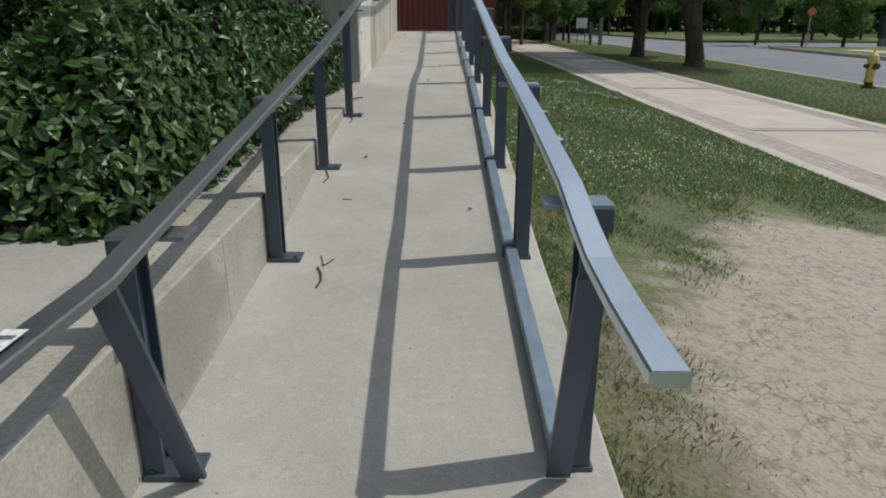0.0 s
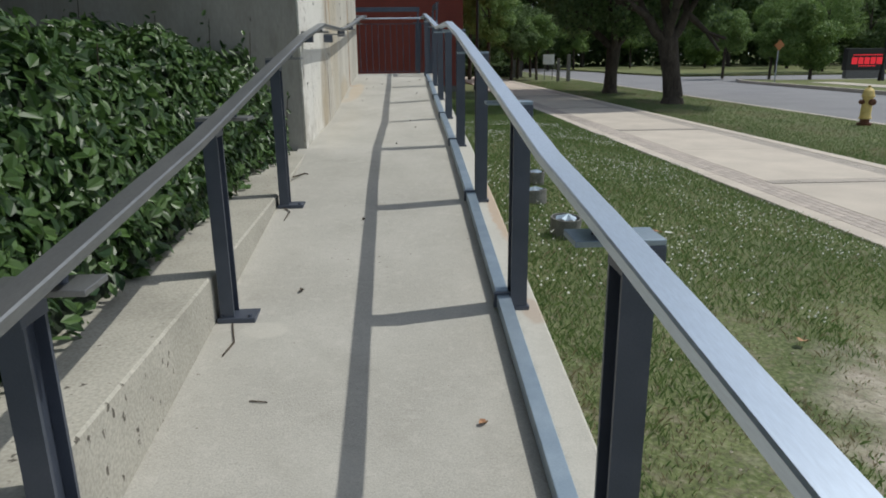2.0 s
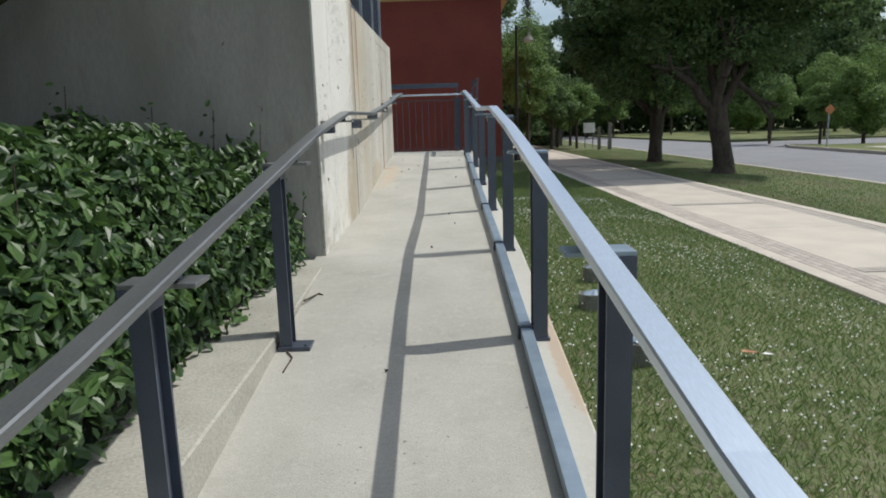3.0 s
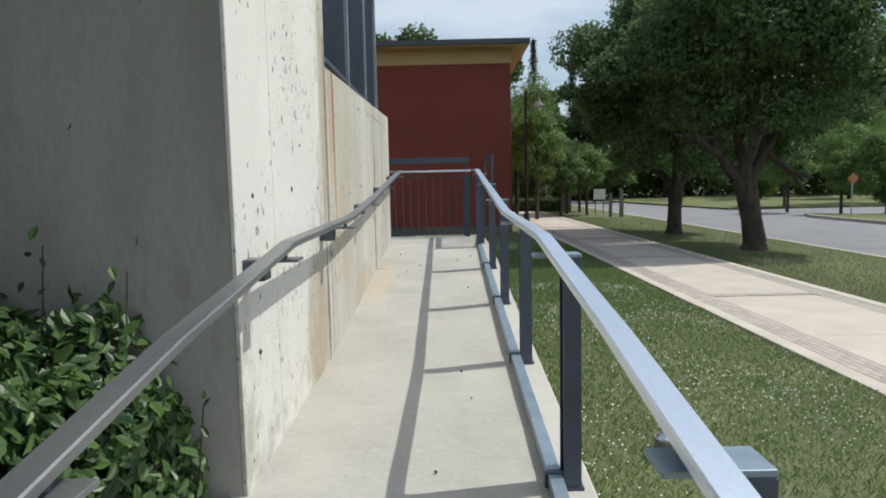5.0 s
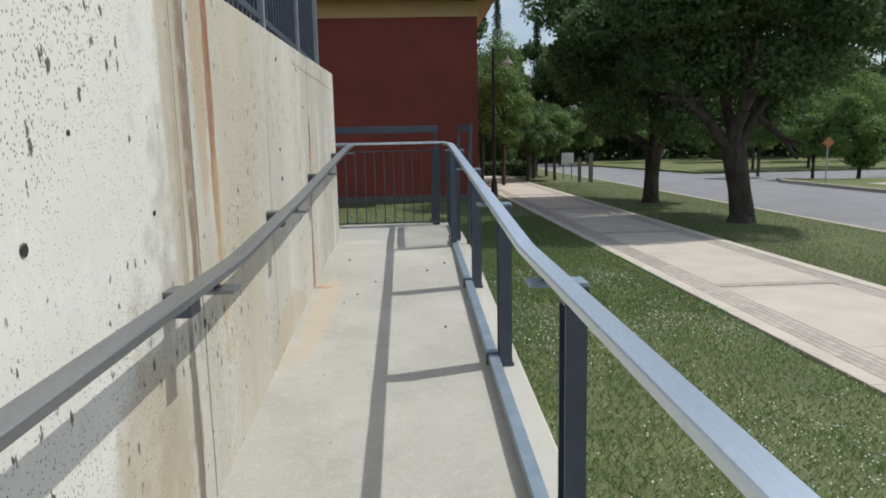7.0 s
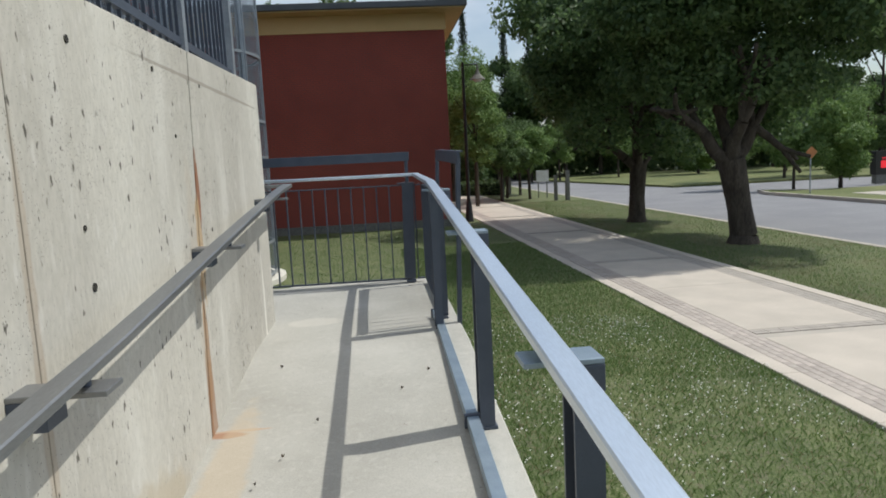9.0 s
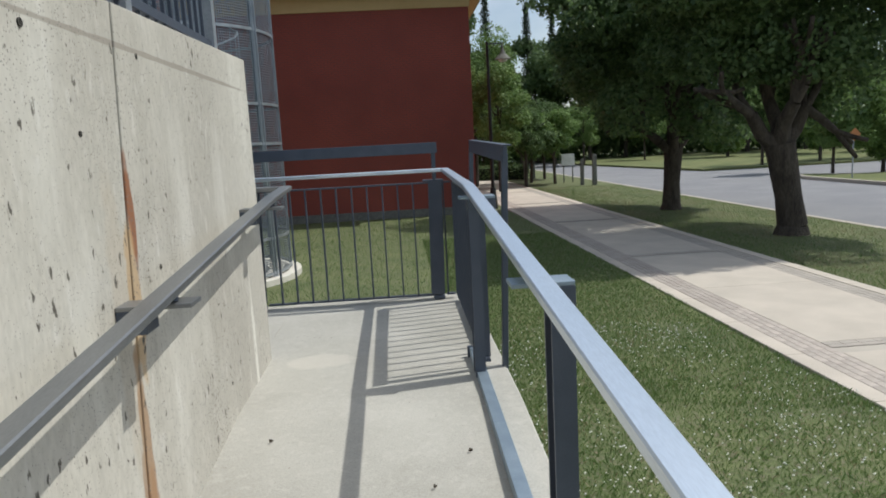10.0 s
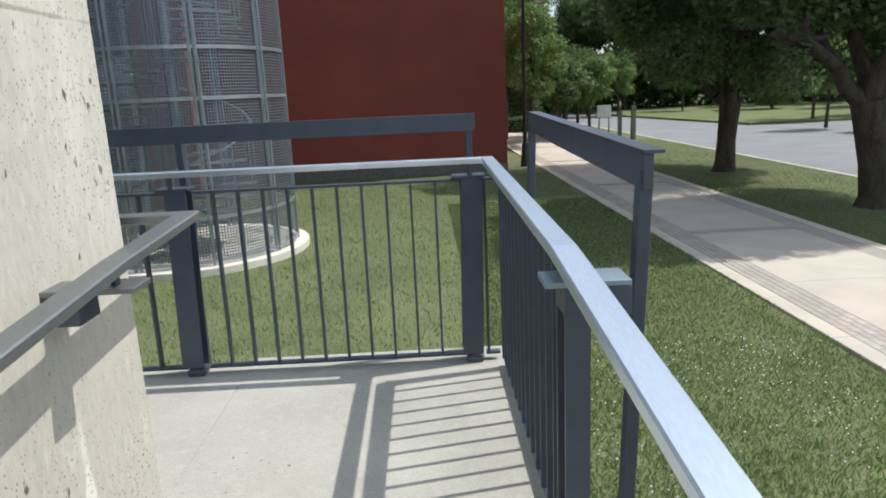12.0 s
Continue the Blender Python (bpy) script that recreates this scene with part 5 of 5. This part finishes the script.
# things on the lawn beside the ramp
def vent(x, y, z, r, h, tilt, seed):
    rng = np.random.default_rng(seed)
    vt = thing("vent_pipe", "short grey pipe stub with a crumpled metal cap in grass", "vent", "pipe stubs in the lawn")
    m = pose(x, y, z, tilt, tilt * 0.4, 0)
    bm = bmesh.new()
    n = 24
    prof = [(r * 0.96, -0.1), (r, h * 0.9), (r * 1.0, h), (r * 0.88, h), (r * 0.86, h * 0.72), (0.0, h * 0.72)]
    rings = [[bm.verts.new(m @ Vector((pr * math.cos(2 * math.pi * k / n), pr * math.sin(2 * math.pi * k / n), pz))) for k in range(n)] for pr, pz in prof[:-1]]
    for a, b in zip(rings, rings[1:]):
        for k in range(n):
            bm.faces.new((a[k], a[(k + 1) % n], b[(k + 1) % n], b[k]))
    bm.faces.new(rings[-1])
    part("pipe", bm, M_greyconc, vt)
    bm = bmesh.new()
    tip = bm.verts.new(m @ Vector((0.15 * r, 0.1 * r, h + r * 0.22)))
    ring = [bm.verts.new(m @ Vector((r * (0.66 + 0.16 * rng.random()) * math.cos(2 * math.pi * k / 14), r * (0.66 + 0.16 * rng.random()) * math.sin(2 * math.pi * k / 14), h * 0.86 + 0.03 * rng.random()))) for k in range(14)]
    for k in range(14):
        bm.faces.new((ring[k], ring[(k + 1) % 14], tip))
    part("cap", bm, M_cap, vt, "crumpled metal cap")


vent(1.45, 5.82, ground_z(1.45, 5.8), 0.125, 0.16, 4, 1)
vent(1.45, 7.18, ground_z(1.45, 7.18), 0.13, 0.14, -4, 2)
vent(1.66, 8.22, ground_z(1.66, 8.22), 0.10, 0.15, 3, 3)


def litter(x, y, z, l, w, ang, material, label, name="fallen_leaf"):
    b2 = bmesh.new()
    m = pose(x, y, z, 0, 12, ang)
    v = [b2.verts.new(m @ Vector(p)) for p in ((-l / 2, 0, 0.004), (-l / 5, w / 2, 0.014), (l / 3, w / 2.4, 0.012), (l / 2, 0, 0.002), (l / 3, -w / 2.4, 0.016), (-l / 5, -w / 2, 0.01), (0, 0, 0.0))]
    for k in range(6):
        b2.faces.new((v[k], v[(k + 1) % 6], v[6]))
    return tagged(obj(name, b2, material), label, "leaf", "fallen leaves")


litter(2.28, 6.05, ground_z(2.28, 6.05) + 0.04, 0.16, 0.06, 15, M_leafdry, "curled brown dry leaf lying on the lawn")
litter(2.40, 6.03, ground_z(2.40, 6.03) + 0.04, 0.10, 0.04, 5, M_white, "pale scrap of paper lying on the lawn", "paper_scrap")
litter(2.20, 3.68, ground_z(2.2, 3.68) + 0.03, 0.07, 0.05, 40, M_leafdry, "curled brown dry leaf beside bare dirt")
litter(0.40, 2.43, floor_z(2.43) + 0.004, 0.035, 0.02, 30, M_leafdry, "tiny brown leaf on the concrete ramp")
litter(-0.30, 3.45, floor_z(3.45) + 0.004, 0.05, 0.02, 80, M_twig, "tiny dark leaf on the concrete ramp")
rng = np.random.default_rng(41)
for k in range(12):
    y = rng.uniform(0.5, 12)
    x = rng.uniform(-0.5, 0.5)
    litter(x, y, floor_z(y) + 0.003, 0.02, 0.012, rng.uniform(0, 360), M_twig, "tiny dark crumb of leaf on the ramp", "leaf_crumb")
for pts, rr in (([(-0.355, 1.66, 0), (-0.33, 1.60, 0), (-0.315, 1.52, 0), (-0.325, 1.44, 0)], 0.005), ([(-0.36, 1.80, 0), (-0.33, 1.68, 0), (-0.29, 1.76, 0)], 0.003),
                ([(-0.56, 4.62, 0), (-0.52, 4.55, 0), (-0.53, 4.40, 0)], 0.004), ([(-0.60, 5.25, 0.02), (-0.55, 5.42, 0), (-0.52, 5.40, 0)], 0.006), ([(-0.54, 3.15, 0), (-0.50, 3.0, 0), (-0.52, 2.9, 0)], 0.004),
                ([(-0.36, 2.60, 0), (-0.30, 2.59, 0)], 0.003)):
    b2 = bmesh.new()
    q = [(x, y, floor_z(y) + rr + z + 0.002) for x, y, z in pts]
    for a, b in zip(q, q[1:]):
        tube(b2, a, b, rr, rr * 0.8, 6)
    tagged(obj("twig", b2, M_twig), "small dark twig lying on the concrete ramp", "twig", "twigs")
stk = thing("sticker", "small white and blue sticker on the handrail", "sticker")
for a, b, c, d, mt in ((-0.47, -0.36, -0.025, 0.015, M_white), (-0.445, -0.425, -0.016, 0.008, M_bluegrey), (-0.40, -0.385, -0.018, 0.010, M_bluegrey)):
    part("patch", slab_box(LX + c, LX + d, a, b, 0.7482, 0.7492 if mt == M_white else 0.7497), mt, stk)

# grass blades and clover
rng = np.random.default_rng(51)
N = 250000
gx = 0.76 + (rng.random(N) ** 1.25) * 4.05
gy = -1.6 + 30.0 * rng.random(N) ** 1.35


def bare_at(x, y):
    w = 0.22 * np.sin(5.1 * x + 2.0 * y) + 0.18 * np.sin(3.3 * y - 7.0 * x) + 0.12 * np.sin(13 * x + 9 * y)
    a = np.hypot((x - 3.3) / 1.30, (y - 2.6) / 1.35)
    b = np.hypot((x - 2.3) / 1.3, (y - 0.6) / 2.1)
    return np.minimum(a, b) + w


br = bare_at(gx, gy)
keep = (rng.random(N) < np.clip((br - 0.80) / 0.45, 0.006, 1.0) ** 1.5)
keep &= gx + pave_shift(gy) < 4.85
gx, gy, br = gx[keep], gy[keep], br[keep]
gz = np.array([ground_z(a, b) for a, b in zip(gx, gy)])
n = len(gx)
h = rng.uniform(0.018, 0.048, n) * np.where(br < 1.0, 0.45, np.where(br < 1.4, 0.65, 1.0))
an = rng.uniform(0, 2 * np.pi, n)
wd = rng.uniform(0.0012, 0.0026, n) * np.clip(1.0 + (gy - 8) * 0.09, 1.0, 3.0)
ln = rng.normal(0, 0.5, (n, 2)) * h[:, None]
dx, dy = np.cos(an) * wd, np.sin(an) * wd
v = np.stack([np.stack([gx - dx, gy - dy, gz - 0.01], 1), np.stack([gx + dx, gy + dy, gz - 0.01], 1), np.stack([gx + dx * 0.7 + ln[:, 0] * 0.4, gy + dy * 0.7 + ln[:, 1] * 0.4, gz + h * 0.6], 1),
              np.stack([gx + ln[:, 0], gy + ln[:, 1], gz + h], 1)], axis=1).reshape(-1, 3)
b = np.arange(n)[:, None] * 4
f = np.concatenate([b + [0, 1, 2], b + [0, 2, 3]], 0)
dry = (rng.random(n) < np.where(br < 1.0, 0.9, np.where(br < 1.4, 0.65, 0.10))).astype(np.int32)
soup("grass", v.tolist(), f.tolist(), [M_blade, M_drygrass], kind="stuff", label="short green lawn grass with some dry blades", category="grass", mats=np.concatenate([dry, dry]))
nc = 4600
cx = 0.9 + rng.random(nc) * 3.8
cy = rng.uniform(2.5, 18.0, nc)
ok = (cx + pave_shift(cy) < 4.8) & (bare_at(cx, cy) > 1.35) & (np.sin(cx * 2.1 + cy * 0.8) + np.sin(cy * 1.7 - cx) + rng.normal(0, 0.8, nc) > -0.1)
cx, cy = cx[ok], cy[ok]
vs, fs = [], []
for a, b_ in zip(cx, cy):
    z = ground_z(a, b_) + rng.uniform(0.045, 0.075)
    r = rng.uniform(0.006, 0.0105)
    k = len(vs)
    vs += [(a, b_, z + r)] + [(a + r * math.cos(t), b_ + r * math.sin(t), z) for t in (0, 1.57, 3.14, 4.71)] + [(a, b_, z - r * 0.8)]
    for j in range(4):
        fs += [(k, k + 1 + j, k + 1 + (j + 1) % 4), (k + 5, k + 1 + (j + 1) % 4, k + 1 + j)]
soup("clover_flowers", vs, fs, M_clover, kind="stuff", label="scattered small white clover flowers in the lawn", category="flowers")
# farther lawn
N = 60000
gx = rng.uniform(-7.0, 4.8, N)
gy = 14.9 + (rng.random(N) ** 1.4) * 19.5
ok = (np.hypot(gx + 4.35, gy - 24.2) > 2.3) & (gx + pave_shift(gy) < 4.85)
gx, gy = gx[ok], gy[ok]
n = len(gx)
gz = np.array([ground_z(a, b) for a, b in zip(gx, gy)])
h = rng.uniform(0.03, 0.07, n)
an = rng.uniform(0, 2 * np.pi, n)
dx, dy = np.cos(an) * 0.006, np.sin(an) * 0.006
v = np.stack([np.stack([gx - dx, gy - dy, gz - 0.01], 1), np.stack([gx + dx, gy + dy, gz - 0.01], 1), np.stack([gx + dx * 3, gy + dy * 4, gz + h], 1)], axis=1).reshape(-1, 3)
f = np.arange(n)[:, None] * 3 + [0, 1, 2]
soup("grass_far", v.tolist(), f.tolist(), M_blade, kind="stuff", label="mown green lawn grass behind the ramp", category="grass")
# verge between the pavement and the street
N = 70000
gy = 11.0 + (rng.random(N) ** 1.3) * 36.0
gx = 12.38 - rng.random(N) * (4.25 + pave_shift(gy))
gz = np.array([ground_z(a, b) for a, b in zip(gx, gy)])
h = rng.uniform(0.02, 0.055, N)
an = rng.uniform(0, 2 * np.pi, N)
dx, dy = np.cos(an) * 0.006, np.sin(an) * 0.006
v = np.stack([np.stack([gx - dx, gy - dy, gz - 0.01], 1), np.stack([gx + dx, gy + dy, gz - 0.01], 1), np.stack([gx + dx * 3, gy + dy * 4, gz + h], 1)], axis=1).reshape(-1, 3)
f = np.arange(N)[:, None] * 3 + [0, 1, 2]
worn = (rng.random(N) < 0.12 + 0.5 * (np.sin(gx * 1.7 + gy * 0.4) * np.sin(gy * 0.9 - gx) > 0.35)).astype(np.int32)
soup("grass_verge", v.tolist(), f.tolist(), [M_blade, M_drygrass], kind="stuff", label="thin green and straw coloured verge grass", category="grass", mats=worn)
# clods and straw on the bare patch
vs, fs = [], []
for k in range(1500):
    a, b_ = rng.uniform(0.9, 4.6), rng.uniform(-1.4, 4.4)
    if bare_at(np.array([a]), np.array([b_]))[0] > 1.15:
        continue
    z = ground_z(a, b_)
    r = rng.uniform(0.003, 0.010)
    q = len(vs)
    vs += [(a, b_, z + r * 0.7)] + [(a + r * rng.uniform(0.6, 1.2) * math.cos(t), b_ + r * rng.uniform(0.6, 1.2) * math.sin(t), z) for t in (0, 1.26, 2.5, 3.77, 5.0)]
    for j in range(5):
        fs.append((q, q + 1 + j, q + 1 + (j + 1) % 5))
M_clod = noisy("dry clod", (0.38, 0.335, 0.27), (0.47, 0.42, 0.35), 30, 0.95)
soup("clods", vs, fs, M_clod, kind="stuff", label="small dry clods of pale dirt", category="dirt")

# paving pieces: edge strips, paver bands and slabs, nearest as parts
pav_top = -0.49
CROSS = [2.75 + 6.95 * k for k in range(6)]
for k in range(14):
    y = 3.0 + 1.5 * k
    slab_part("edge_strip", 4.98, y + 0.75, pav_top, 0.235, 1.492, 0.03, M_walk2, pavement)
for y0 in CROSS:
    for half in (0, 1):
        slab_part("slab", 6.51, y0 + 0.215 + 3.26 * (half + 0.5), pav_top, 1.965, 3.252, 0.03, M_walk2, pavement)
for j in range(0, 72):
    for i in range(4):
        y = 4.0 + 0.205 * j
        slab_part("brick", 5.158 + 0.105 * i, y + (0.1 if i % 2 else 0), pav_top - 0.002, 0.102, 0.202, 0.028, M_paver, pavement)
bm = bmesh.new()


def flat_piece(bm, x, y, w, l, z, h):
    e = 0.003
    a = [bm.verts.new((x + sx * w / 2, y + sy * l / 2, z - h)) for sx, sy in ((-1, -1), (1, -1), (1, 1), (-1, 1))]
    c = [bm.verts.new((x + sx * (w / 2 - e), y + sy * (l / 2 - e), z)) for sx, sy in ((-1, -1), (1, -1), (1, 1), (-1, 1))]
    for k in range(4):
        bm.faces.new((a[k], a[(k + 1) % 4], c[(k + 1) % 4], c[k]))
    bm.faces.new(c)


for j in list(range(-12, 0)) + list(range(72, 210)):
    for i in range(4):
        flat_piece(bm, 5.158 + 0.105 * i, 4.0 + 0.205 * j + (0.1 if i % 2 else 0), 0.102, 0.202, pav_top - 0.002, 0.02)
bm2 = bmesh.new()
for j in range(220):
    for i in range(3):
        flat_piece(bm2, 7.553 + 0.115 * i, 2.0 + 0.205 * j + (0.1 if i % 2 else 0), 0.111, 0.202, pav_top - 0.002, 0.02)
for y0 in CROSS:
    for i in range(9):
        for j in (0, 1):
            flat_piece(bm2, 5.64 + 0.2175 * i, y0 + 0.054 + 0.105 * j, 0.214, 0.102, pav_top - 0.002, 0.02)
M_paver_faded = noisy("faded paver", (0.36, 0.325, 0.285), (0.43, 0.385, 0.34), 2, 0.9, fine=90, fine_amt=0.12)
o = obj("bricks", bm2, M_paver_faded)
o.parent = pavement
tagged(o, "faded grey-brown paver bricks laid in bands along and across the walk", kind="stuff")
o = obj("bricks", bm, M_paver)
o.parent = pavement
tagged(o, "brown paver bricks laid in bands", kind="stuff")
bm = bmesh.new()
for k in range(60):
    flat_piece(bm, 7.98, 1.0 + 1.5 * k, 0.235, 1.49, pav_top, 0.02)
for k in range(30):
    flat_piece(bm, 4.98, 24.75 + 1.5 * k, 0.235, 1.49, pav_top, 0.02)
for k in range(6):
    flat_piece(bm, 6.51, 46.1 + 3.26 * k, 1.965, 3.25, pav_top, 0.02)
o = obj("edge_strips", bm, M_walk2)
o.parent = pavement
tagged(o, "pale concrete edge strips and slabs", kind="stuff")
pavement.location.x = -0.11
pavement.rotation_euler.z = 0.010
